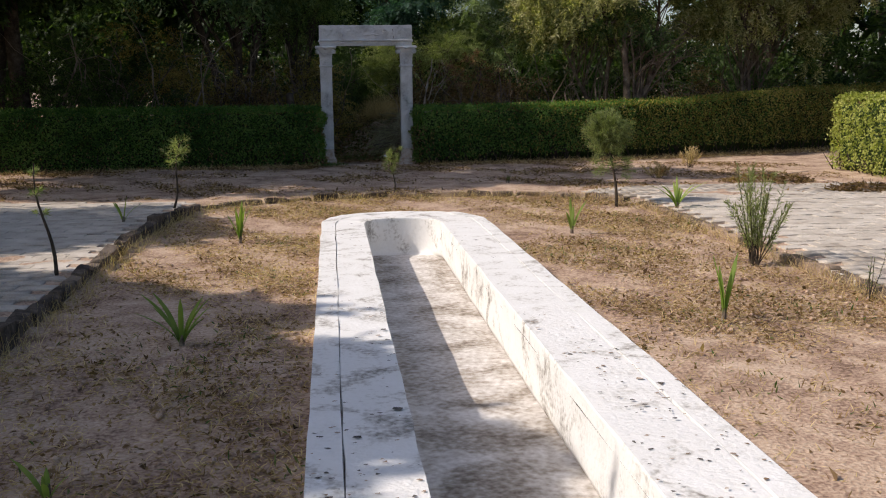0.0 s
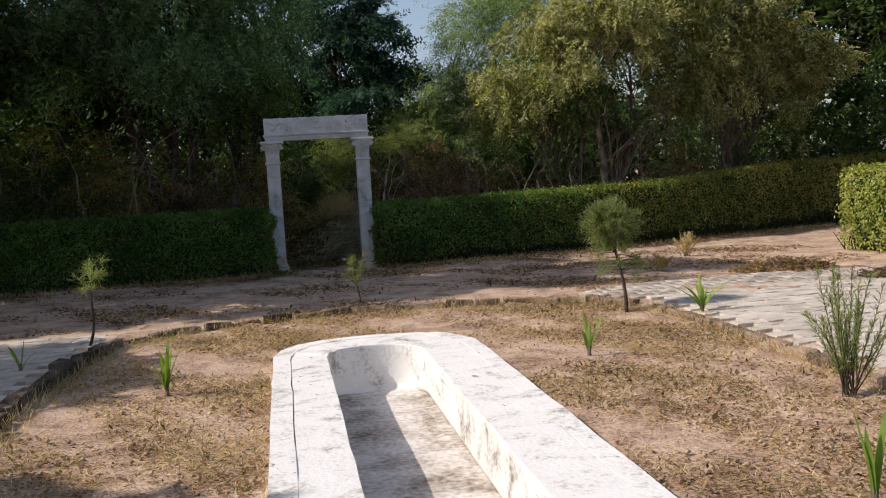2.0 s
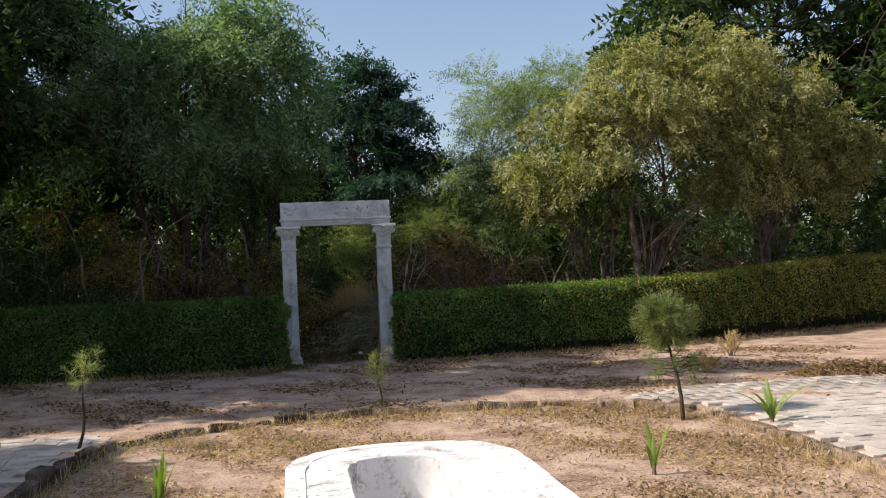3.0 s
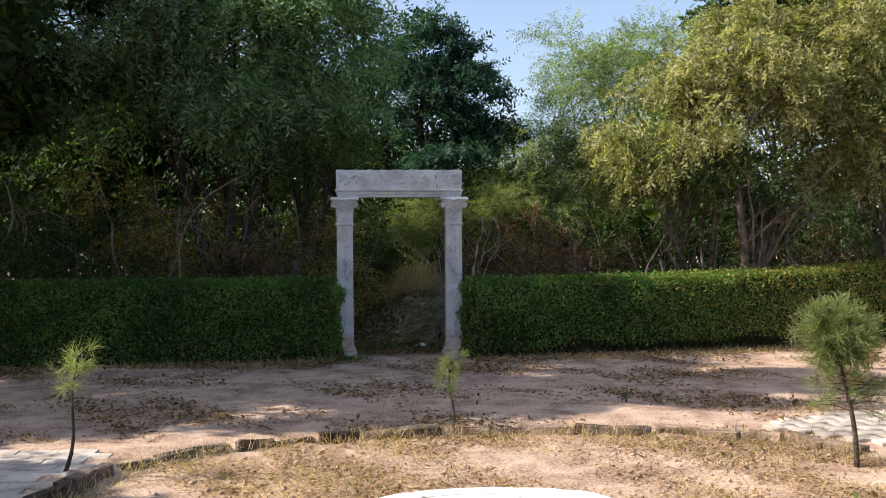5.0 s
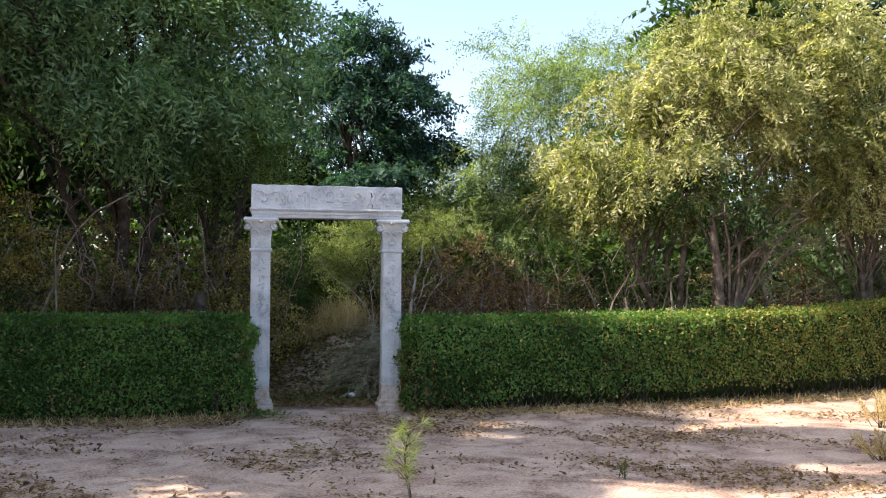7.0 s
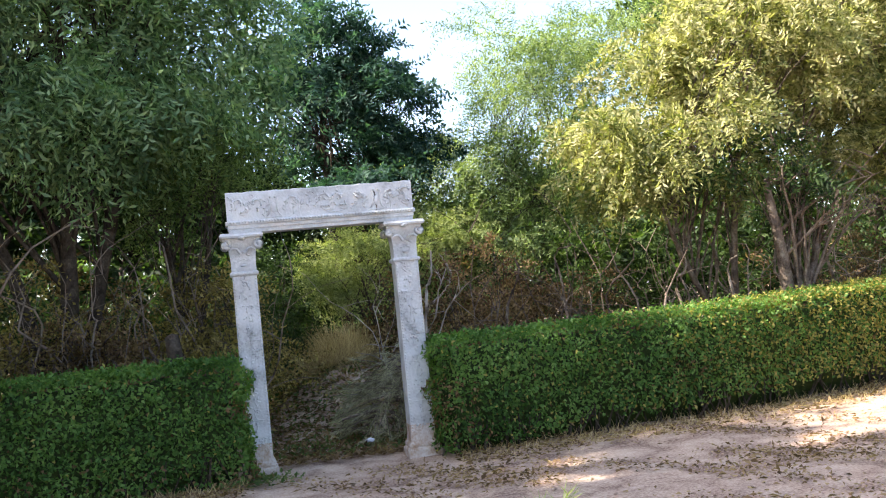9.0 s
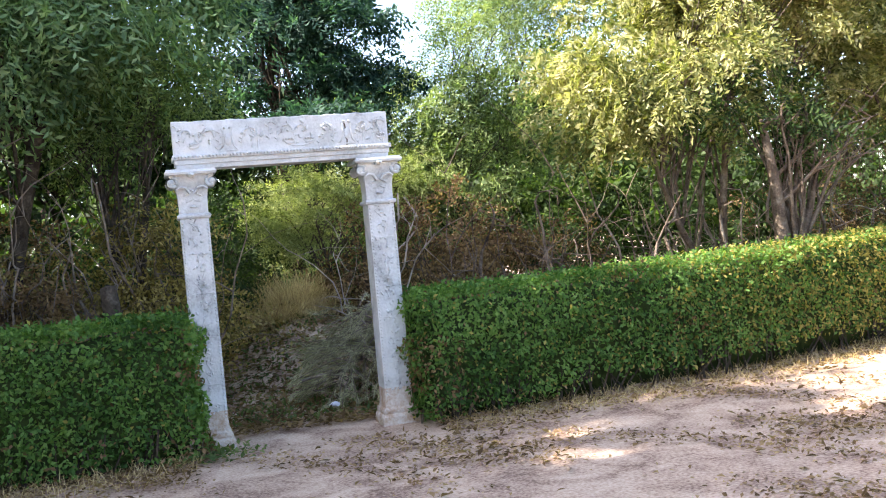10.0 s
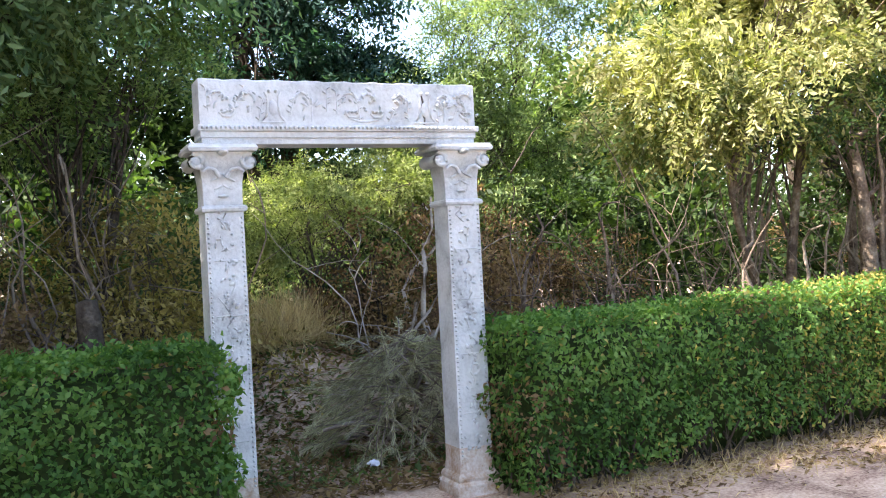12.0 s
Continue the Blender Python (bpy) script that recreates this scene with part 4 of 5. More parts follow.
tree("grove_tree", "sunlit yellow-green tree with drying leaves", (8.9, 22.8, 0), [(8.9, 22.6, 4.6, 1.9, 1.5, 1.8), (10.4, 22.9, 3.6, 1.5, 1.3, 1.4), (8.2, 22.2, 3.3, 1.3, 1.0, 0.75)],
     4200, 15, 0.26, 0.092, 0.032, M_LEAF_YELLOW, 0.066, 3, 0.6, 60, 0.5, 66, bark=M_BARK_PALE, clump=(165, 0.36, 0.7))
tree("grove_tree", "tall dark green tree rising behind the others", (11.5, 28, 0), [(11, 27.5, 8.2, 3.6, 2.6, 2.8), (15, 26, 7.2, 3.4, 2.6, 3.4), (9.2, 29, 7.0, 2.2, 2.0, 2.2), (13.5, 24.8, 4.6, 2.6, 1.8, 2.0)],
     3600, 11, 0.5, 0.23, 0.095, M_LEAF_DARK, 0.2, 3, 0.6, 70, 0.3, 67, clump=(150, 0.9, 0.6))
tree("grove_tree", "dark trunk tree behind the hedge with low boughs", (5.5, 20.5, 0), [(5.6, 20.9, 2.9, 0.9, 0.7, 0.5), (6.8, 21.0, 2.4, 0.9, 0.6, 0.5)],
     260, 11, 0.30, 0.09, 0.03, M_LEAF_DARK, 0.10, 2, 0.3, 26, 0.25, 68, bark=M_BARK_PALE, clump=(14, 0.30, 0.5))
tree("grove_tree", "dark leafy tree deep in the grove", (-3.2, 27.0, 0), [(-3.4, 26.8, 4.7, 2.2, 1.2, 2.0), (-1.5, 27.4, 3.8, 1.4, 1.0, 1.5), (-5.4, 26.6, 4.6, 1.8, 1.2, 2.2)],
     1900, 9, 0.5, 0.22, 0.09, M_LEAF_DARK, 0.12, 2, 0.5, 30, 0.3, 71, gap=-2.0, hollow=0.2)
tree("grove_shrub", "bright light-green feathery bush beyond the gateway", (1.0, 23.9, 0), [(0.75, 23.8, 2.2, 0.85, 0.6, 0.5), (1.75, 24.0, 2.4, 0.75, 0.6, 0.5), (0.35, 23.6, 1.95, 0.5, 0.45, 0.4)],
     1900, 15, 0.30, 0.055, 0.018, M_LEAF_FRESH, 0.04, 4, 0.4, 40, 0.25, 69, split=False, category="shrub", group="shrubs of the grove", clump=(70, 0.26, 0.35))
tree("grove_tree", "dark leafy tree deep in the grove", (-8.2, 26.4, 0), [(-8.0, 26.5, 4.2, 2.2, 1.0, 2.6), (-11, 25.5, 4.4, 2.2, 1.0, 2.8), (-6.2, 25.0, 3.4, 1.6, 0.8, 2.0)],
     1500, 9, 0.5, 0.24, 0.10, M_LEAF_DARK, 0.14, 2, 0.5, 30, 0.3, 76, gap=-4, hollow=0.2)
tree("grove_tree", "mid-green leafy tree filling the gap behind", (5.8, 28.3, 0), [(6.1, 28.3, 3.7, 1.7, 1.0, 1.5), (4.6, 28.0, 3.0, 1.4, 0.8, 1.2), (6.8, 27.2, 2.4, 1.6, 0.8, 1.2)],
     1300, 10, 0.45, 0.16, 0.065, M_LEAF_MID, 0.09, 2, 0.4, 30, 0.3, 74, hollow=0.15, gap=-3)
tree("grove_tree", "slender dark-stemmed tree beside the gateway", (-1.45, 21.3, 0), [(-1.2, 21.4, 3.5, 0.9, 0.7, 0.6), (-1.9, 21.5, 3.0, 0.8, 0.6, 0.6)],
     620, 12, 0.28, 0.065, 0.026, M_LEAF_MID, 0.055, 2, 0.25, 30, 0.35, 75, hollow=0.2, clump=(30, 0.3, 0.6))
for k, (x, y, h) in enumerate(((-0.3, 26.8, 3.5), (0.7, 26.5, 3.6), (1.6, 26.8, 3.7), (2.5, 27.0, 3.6))):
    tree("grove_shrub", "dark green tall shrub closing the view beyond the gateway", (x, y, 0), [(x, y, h * 0.68, 0.95, 0.5, h * 0.34), (x + 0.3, y, h * 0.4, 0.9, 0.5, h * 0.34)],
         640, 10, 0.34, 0.14, 0.065, M_LEAF_DARK, 0.03, 3, 0.4, 24, 0.3, 170 + k, split=False, category="shrub", group="shrubs of the grove", hollow=0.1)

# undergrowth: leafy shrubs and bare thicket, as separate bushes

def shrub(x, y, h, w, mat, seed, label, n=560, ll=0.062, lw=0.029, stems=6):
    return tree("grove_shrub", label, (x, y, 0), [(x, y, h * 0.62, w, w * 0.75, h * 0.42), (x + w * 0.4, y, h * 0.4, w * 0.7, w * 0.6, h * 0.32)], n, 9, 0.3, ll, lw, mat, 0.022, stems, 0.35, 26, 0.3, seed,
                bark=M_BARK, category="shrub", group="shrubs of the grove", hollow=0.2, split=False, clump=(38, 0.26, 0.7))


for k, (x, y, h, w, mat, label) in enumerate([
        (-1.2, 20.9, 2.3, 0.8, M_LEAF_OCHRE, "drying ochre-leaved shrub behind the hedge"),
        (-2.4, 20.3, 2.0, 0.9, M_LEAF_BROWN, "half-dead brown shrub behind the hedge"),
        (-3.6, 20.6, 2.4, 1.0, M_LEAF_OCHRE, "drying ochre-leaved shrub behind the hedge"),
        (-4.9, 20.0, 2.1, 1.0, M_LEAF_DARK, "dark leafy shrub in deep shade"),
        (-6.5, 19.4, 2.4, 1.2, M_LEAF_DARK, "dark leafy shrub in deep shade"),
        (-8.5, 18.8, 2.6, 1.3, M_LEAF_DARK, "dark leafy shrub in deep shade"),
        (-10.8, 18.3, 2.8, 1.4, M_LEAF_DARK, "dark leafy shrub in deep shade"),
        (-2.2, 22.4, 1.7, 1.0, M_LEAF_DARK, "dark leafy shrub in deep shade"),
        (-4.4, 22.8, 2.3, 1.5, M_LEAF_DARK, "dark leafy shrub in deep shade"),
        (-1.6, 21.5, 2.5, 0.9, M_LEAF_OCHRE, "tall drying shrub hung with vines"),
        (-3.0, 21.6, 2.6, 1.1, M_LEAF_BROWN, "tall half-dead shrub hung with vines"),
        (-4.7, 21.6, 3.4, 1.2, M_LEAF_OCHRE, "tall drying shrub hung with vines"),
        (-6.4, 21.2, 3.4, 1.3, M_LEAF_DARK, "dark leafy shrub in deep shade"),
        (-0.98, 22.5, 2.3, 0.5, M_LEAF_DARK, "dark leafy shrub in deep shade"),
        (-0.75, 23.6, 2.5, 0.6, M_LEAF_DARK, "dark leafy shrub in deep shade"),
        (-0.9, 24.6, 2.6, 1.0, M_LEAF_DARK, "dark leafy shrub in deep shade"),
        (0.6, 25.4, 2.2, 1.0, M_LEAF_MID, "grey-green leafy shrub behind the gateway"),
        (1.15, 22.9, 2.0, 0.55, M_LEAF_BROWN, "dead brown shrub beyond the gateway"),
        (1.9, 21.9, 2.1, 0.7, M_LEAF_BROWN, "half-dead brown shrub behind the hedge"),
        (2.3, 23.2, 2.4, 1.0, M_LEAF_BROWN, "dry brown-leaved shrub behind the hedge"),
        (3.4, 22.6, 1.9, 0.9, M_LEAF_BROWN, "half-dead brown shrub behind the hedge"),
        (4.3, 23.4, 2.3, 1.1, M_LEAF_DARK, "dark leafy shrub in deep shade"),
        (6.4, 23.6, 2.6, 1.2, M_LEAF_DARK, "dark leafy shrub in deep shade"),
        (7.6, 22.8, 2.0, 1.0, M_LEAF_BROWN, "half-dead brown shrub behind the hedge"),
        (8.4, 24.2, 2.7, 1.3, M_LEAF_DARK, "dark leafy shrub in deep shade"),
        (10.4, 24.6, 2.7, 1.4, M_LEAF_DARK, "dark leafy shrub in deep shade"),
        (12.6, 24.9, 2.9, 1.5, M_LEAF_DARK, "dark leafy shrub in deep shade")]):
    shrub(x, y, h, w, mat, 300 + k, label)


def thicket(name, label, x0, x1, y0, y1, count, seed, h=(1.2, 2.6), mat=None):
    """Bare arching stems in a tangle, one clump."""
    rng = np.random.default_rng(seed)
    ob = thing(name, ((x0 + x1) / 2, (y0 + y1) / 2, 0), label, "dead branches", "bare thickets behind the hedges")
    org = np.array([(x0 + x1) / 2, (y0 + y1) / 2, 0])
    foot = np.c_[rng.uniform(x0, x1, count), rng.uniform(y0, y1, count), np.full(count, -0.06)] - org
    head = foot + np.c_[rng.normal(0, 0.5, count), rng.normal(0, 0.3, count), rng.uniform(*h, count)]
    p = limb_paths(rng, foot, head, 13, 0.34, 0.08)
    r1 = np.linspace(1, 0.25, 13)[None] * (0.008 + 0.034 * rng.uniform(0, 1, (count, 1)) ** 2.2)
    sub = count * 4
    k = rng.integers(0, count, sub)
    s = p[k, rng.integers(3, 12, sub)]
    e = s + np.c_[rng.normal(0, 0.45, sub), rng.normal(0, 0.35, sub), rng.normal(0.15, 0.35, sub)]
    p2, r2 = limb_paths(rng, s, e, 6, 0.3, 0.05), np.linspace(1, 0.25, 6)[None] * rng.uniform(0.003, 0.009, (sub, 1))
    for j in range(count):
        v, f = tubes(p[j:j + 1], r1[j:j + 1], 5)
        child("stem", raw_mesh("stem", v, f, mat or M_DEADWOOD, True), ob)
    v, f = tubes(p2, r2, 4)
    child("twig_mass", raw_mesh("twig_mass", v, f, mat or M_DEADWOOD, True), ob, kind="stuff")


thicket("bare_thicket", "tangle of bare grey-brown stems behind the hedge", 1.9, 4.2, 20.2, 21.8, 26, 81, mat=M_BARK_PALE)
thicket("bare_thicket", "tangle of bare grey-brown stems behind the hedge", 4.2, 7.0, 20.8, 22.4, 32, 82)
thicket("bare_thicket", "tangle of bare grey-brown stems behind the hedge", 7.0, 10.5, 22.2, 23.8, 32, 83, mat=M_BARK_PALE)
thicket("bare_thicket", "dry vines and bare stems in the shaded grove", -3.4, -0.9, 19.9, 21.4, 46, 84, (1.0, 2.8))
thicket("bare_thicket", "dry vines and bare stems in the shaded grove", -6.6, -3.4, 19.3, 21.2, 34, 85, (1.2, 3.2))
thicket("bare_thicket", "pale bare curving stems beside the brush pile", 0.6, 1.5, 21.2, 21.9, 6, 86, (1.5, 2.2), M_PALEWOOD)


def far_woods():
    """The grove's depths: crowns and thin trunks closing every view."""
    rng = np.random.default_rng(91)
    ob = thing("far_woods", (0, 30, 0), "dense woodland closing the view behind the grove", "woods", kind="stuff")
    lobes, close = [], []
    for x in np.arange(-34, 40, 3.1):
        for y, h in ((29.5, 4.3), (34, 6.2), (40, 7.2)):
            dip = 0.72 if -1 < x < 8 else 1.0
            hh = h * dip * rng.uniform(0.8, 1.15)
            lobes.append((x + rng.normal(0, 0.8), y - 30 + rng.normal(0, 0.8) - 0.10 * abs(x), hh * 0.55, 2.3, 1.6, hh * 0.5))
    for x in (*np.arange(-17, -1.5, 1.9), *np.arange(2.5, 17, 2.0)):
        hh = (4.6 if x < -5 else 3.0 if x < 0 else 2.6) * rng.uniform(0.8, 1.2)
        close.append((x, -5.6 + rng.normal(0, 0.5) - 0.12 * abs(x), hh * 0.5, 1.5, 0.9, hh * 0.52))
        close.append((x + 0.9, -3.4 + rng.normal(0, 0.5) - 0.10 * abs(x), hh * 0.62, 1.6, 0.9, hh * 0.6))
    for x in np.arange(-4, 6, 1.3):
        close.append((x, -3.0 + rng.normal(0, 0.4), 0.9, 1.1, 0.7, 1.0))
    for y in np.arange(-9, 29, 3.4):
        for side in (-1, 1):
            lobes.append((side * (19 if side > 0 else 17) + rng.normal(0, 0.8), y - 30, 3.6, 1.9, 2.4, 3.4))
    c, w = lobe_points(rng, close, 8500, 0.1)
    v, f = sprays(rng, c, w, 9, 0.42, 0.15, 0.065, 0.35)
    child("undergrowth", raw_mesh("undergrowth", v, f, M_LEAF_DARK), ob, kind="stuff")
    c, w = lobe_points(rng, lobes, 11500, 0.1)
    v, f = sprays(rng, c, w, 7, 0.55, 0.32, 0.17, 0.3)
    child("crowns", raw_mesh("crowns", v, f, M_LEAF_DARK), ob, kind="stuff")
    n = 90
    foot = np.c_[rng.uniform(-26, 30, n), rng.uniform(-4, 8, n), np.full(n, -0.1)]
    head = foot + np.c_[rng.normal(0, 0.8, n), rng.normal(0, 0.5, n), rng.uniform(4, 7, n)]
    head[:, 2] = np.where((foot[:, 0] > -2.5) & (foot[:, 0] < 9.5), head[:, 2] * 0.38, head[:, 2])
    v, f = tubes(limb_paths(rng, foot, head, 7, 0.1, 0.0), np.linspace(1, 0.4, 7)[None] * rng.uniform(0.05, 0.14, (n, 1)), 6)
    child("trunks", raw_mesh("trunks", v, f, M_BARK, True), ob, kind="stuff")


far_woods()

# trees out of view beside and behind the walk, whose shade falls on the bed
tree("shade_tree", "spreading shade tree standing beside the bed", (-5.8, 3.4, 0), [(-5.7, 2.6, 4.6, 1.2, 2.2, 0.9), (-6.6, 4.8, 4.7, 1.1, 1.2, 0.8), (-4.9, 2.85, 4.5, 0.75, 0.95, 0.7), (-6.9, 3.0, 5.0, 1.1, 1.8, 0.9)],
     3900, 9, 0.42, 0.26, 0.13, M_LEAF_MID, 0.15, 2, 0.4, 40, 0.3, 101, gap=-6, group="trees beside the walk")
tree("shade_tree", "shade tree beside the paved path", (-8.3, 9.4, 0), [(-7.7, 9.5, 4.2, 1.3, 1.6, 1.0), (-8.8, 8.5, 4.6, 1.5, 1.4, 1.1)],
     1100, 9, 0.42, 0.2, 0.09, M_LEAF_MID, 0.13, 2, 0.4, 30, 0.3, 102, group="trees beside the walk")
# Added off-screen row that blocks low sky light and sun from the left.
for k, (y, z) in enumerate(((0.2, 5.4), (4.6, 5.2), (8.8, 4.9))):
    tree("shade_tree", "tall dense tree added out of view to block sky light", (-11.0, y, 0), [(-10.9, y, z, 1.7, 2.3, 2.2), (-11.2, y + 1.0, 2.5, 1.6, 2.2, 1.5)],
         1300, 9, 0.45, 0.24, 0.12, M_LEAF_MID, 0.18, 2, 0.4, 40, 0.3, 105 + k, group="trees beside the walk")
# Added behind the eye and never seen; it only casts shade.
tree("shade_tree", "tall tree added out of view behind the walk", (-5, -5, 0), [(-4.6, -5, 5.5, 2.8, 2.6, 2.0), (-3.0, -2.0, 5.2, 1.8, 1.8, 1.3)],
     1300, 9, 0.45, 0.22, 0.09, M_LEAF_MID, 0.18, 2, 0.4, 40, 0.3, 103, group="trees beside the walk")


# ---- what lies and stands beyond the gateway ----
def brush_pile():
    rng = np.random.default_rng(111)
    ob = thing("brush_pile", (0.92, 20.6, -0.04), "heap of cut needle branches, drying grey-brown", "brush pile")
    n = 210
    a = rng.uniform(0, 6.28, n)
    r = np.sqrt(rng.uniform(0, 1, n))
    top = 0.98 * np.clip(1 - r ** 1.9, 0, 1) + 0.04
    mid = np.c_[np.cos(a) * r * 0.72, np.sin(a) * r * 0.5, top * rng.uniform(0.75, 1.05, n)]
    way = unit(np.c_[np.cos(a + rng.normal(0, 0.7, n)), np.sin(a + rng.normal(0, 0.7, n)) * 0.7, rng.uniform(-0.8, 0.25, n)])
    start, end = mid - way * 0.25, mid + way * rng.uniform(0.2, 0.5, (n, 1))
    start[:, 2], end[:, 2] = np.maximum(start[:, 2], 0.02), np.maximum(end[:, 2], 0.01)
    p = limb_paths(rng, start, end, 6, 0.12, 0.06)
    v, f = tubes(p, np.linspace(1, 0.3, 6)[None] * rng.uniform(0.004, 0.010, (n, 1)), 5)
    child("twig_mass", raw_mesh("twig_mass", v, f, M_DEADWOOD, True), ob, kind="stuff")
    per = 150
    k = np.repeat(np.arange(n), per)
    s = rng.uniform(0.5, 4.99, n * per)
    i = s.astype(int)
    pos = p[k, i] + (p[k, i + 1] - p[k, i]) * (s - i)[:, None]
    along = unit(unit(p[k, i + 1] - p[k, i]) + rng.normal(0, 0.33, (n * per, 3)) - np.array([0, 0, 0.2]))
    v, f = leaf_quads(pos, along, unit(rng.normal(0, 1, (n * per, 3))), rng.uniform(0.05, 0.12, n * per), np.full(n * per, 0.0042))
    child("needles", raw_mesh("needles", v, f, M_NEEDLE_GREY), ob)
    v, f = tubes(limb_paths(rng, [(-0.75, -0.2, 0.30), (-0.1, 0.2, 0.4), (0.1, 0.1, 0.5)], [(-0.15, -0.25, 0.34), (0.3, 0.5, 1.25), (0.35, 0.35, 0.95)], 8, 0.2, 0.05), np.full((3, 8), 0.016), 6)
    child("bough", raw_mesh("bough", v, f, M_DEADWOOD, True), ob, "pale bare bough")


brush_pile()


def stump():
    ob = thing("tree_stump", (-1.42, 19.55, -0.04), "cut dark grey tree stump behind the hedge", "stump")
    rng = np.random.default_rng(121)
    z = np.array([0, 0.1, 0.4, 0.8, 1.1, 1.3, 1.44, 1.46])
    p = np.stack([0.03 * np.sin(z * 3) - 0.02 * z, 0.02 * z, z], 1)[None]
    r = np.array([[0.12, 0.10, 0.085, 0.08, 0.078, 0.076, 0.07, 0.002]])
    v, f = tubes(p, r, 12)
    v = v + rng.normal(0, 0.004, v.shape)
    child("trunk", raw_mesh("trunk", v, f, M_BARK, True), ob)


stump()


def scrap():
    ob = thing("paper_scrap", (0.46, 19.95, 0.06), "crumpled white scrap lying among cut twigs", "litter")
    rng = np.random.default_rng(131)
    bm = bmesh.new()
    bmesh.ops.create_icosphere(bm, subdivisions=2, radius=0.045)
    for v in bm.verts:
        v.co = Vector((v.co.x * 1.0, v.co.y * 0.7, v.co.z * 0.55)) * (1 + rng.normal(0, 0.16))
    part("crumpled_sheet", bm, M_PAPER, ob)


scrap()


# ---- loose straw, dead leaves and weeds on the ground ----
def scatter(name, label, count, seed, where, length, width, mat, flat, category):
    rng = np.random.default_rng(seed)
    pos = []
    have = 0
    while have < count:
        c = where(rng, count)
        pos.append(c)
        have += len(c)
    p = np.concatenate(pos)[:count]
    bed = in_poly(p[:, 0], p[:, 1], BED)
    base = np.c_[p, np.where(bed, BED_Z, PATH_Z) + bank(p[:, 0], p[:, 1]) + rng.uniform(0.0, 0.016, count)]
    along = unit(np.c_[rng.normal(0, 1, (count, 2)), np.abs(rng.normal(0, flat, count))])
    nor = unit(np.c_[rng.normal(0, 0.4, (count, 2)), np.ones(count)])
    v, f = leaf_quads(base, along, nor, length * rng.uniform(0.5, 1.5, count), width * rng.uniform(0.6, 1.4, count))
    ob = new(name, raw_mesh(name, v, f, mat))
    tagged(ob, label, category, kind="stuff")


def clumped(rng, x, y, amount):
    m = np.sin(x * 2.1 + 1.3 * np.sin(y * 1.7)) + np.sin(y * 2.9 + x * 0.8) + 0.8 * np.sin(x * 6.1 + y * 4.3)
    return m + rng.normal(0, 0.9, len(x)) > amount


def off_basin(x, y):
    c, s = math.cos(radians(-6.8)), math.sin(radians(-6.8))
    u, v = (x - 2.213) * c - (y - 2.61) * s, (x - 2.213) * s + (y - 2.61) * c
    return ~((np.abs(u) < 0.96) & (v < 7.6 + 0.9 * np.sqrt(np.clip(1 - (u / 0.96) ** 2, 0, 1))))


def in_bed(rng, n, amount=0.1):
    x, y = rng.uniform(-1.6, 5.4, n), rng.uniform(0.5, 13.2, n)
    ok = in_poly(x, y, BED) & off_basin(x, y) & clumped(rng, x, y, amount)
    return np.c_[x, y][ok]


def on_path(rng, n):
    x, y = rng.uniform(-8, 12, n), rng.uniform(12.6, 18.6, n)
    ok = ~in_poly(x, y, BED) & clumped(rng, x, y, 0.9) & ~((x > 8.5) & (y > 13.8))
    return np.c_[x, y][ok]


def under_hedge(rng, n):
    x = rng.uniform(-9, 11, n)
    front = np.interp(x, [-11, -5, -0.6, 1.2, 4.8, 8.6, 11], [16.2, 17.45, 18.35, 18.6, 19.4, 21.0, 22.2])
    y = front + rng.normal(-0.12, 0.28, n)
    return np.c_[x, y][(x < -0.7) | (x > 1.25)]


def beyond_gate(rng, n):
    return np.c_[rng.normal(0.2, 0.9, n), rng.uniform(19.3, 24.5, n)]


def kerb_edge(rng, n):
    q, d = polyline(BED, 0.05)
    k = rng.integers(0, len(q), n)
    p = q[k] + rng.normal(0, 0.13, (n, 2))
    return p[(p[:, 1] > 4) & in_poly(p[:, 0], p[:, 1], BED)]


scatter("straw", "short dry straw lying on the bed", 48000, 141, lambda r, n: in_bed(r, n, -0.3), 0.065, 0.0055, M_STRAW, 0.35, "dry grass")
scatter("dry_grass", "standing tufts of dry grass along the kerb", 7000, 142, kerb_edge, 0.13, 0.004, M_STRAW, 1.6, "dry grass")
scatter("weeds", "low green weeds in the dry bed", 2200, 143, lambda r, n: in_bed(r, n, 1.5), 0.05, 0.010, M_WEED, 0.8, "weeds")
scatter("dead_leaves", "dead brown leaves on the earth path", 9000, 144, on_path, 0.055, 0.028, M_LEAF_BROWN, 0.25, "dead leaves")
scatter("dead_leaves", "dead brown leaves under the hedges", 5200, 145, under_hedge, 0.06, 0.028, M_LEAF_BROWN, 0.3, "dead leaves")
scatter("dead_leaves", "dead leaves and twigs beyond the gateway", 9000, 146, beyond_gate, 0.075, 0.034, M_LEAF_BROWN, 0.4, "dead leaves")
scatter("dry_grass", "dry grass along the foot of the hedges", 13000, 147, under_hedge, 0.10, 0.005, M_STRAW, 1.0, "dry grass")
scatter("dry_grass", "patch of tall sunlit straw beyond the gateway", 4200, 148, lambda r, n: np.c_[r.normal(0.12, 0.26, n), r.normal(22.9, 0.25, n)], 0.5, 0.007, M_STRAW, 1.8, "dry grass")
scatter("withered_grass", "withered brown grass matted on the bed", 16000, 150, lambda r, n: in_bed(r, n, -0.6), 0.06, 0.006, M_LITTER, 0.3, "dry grass")
scatter("leaf_crumbs", "crumbled brown leaf bits mixed into the dry soil", 26000, 171, lambda r, n: in_bed(r, n, -0.2), 0.03, 0.018, M_LITTER, 0.4, "leaf litter")
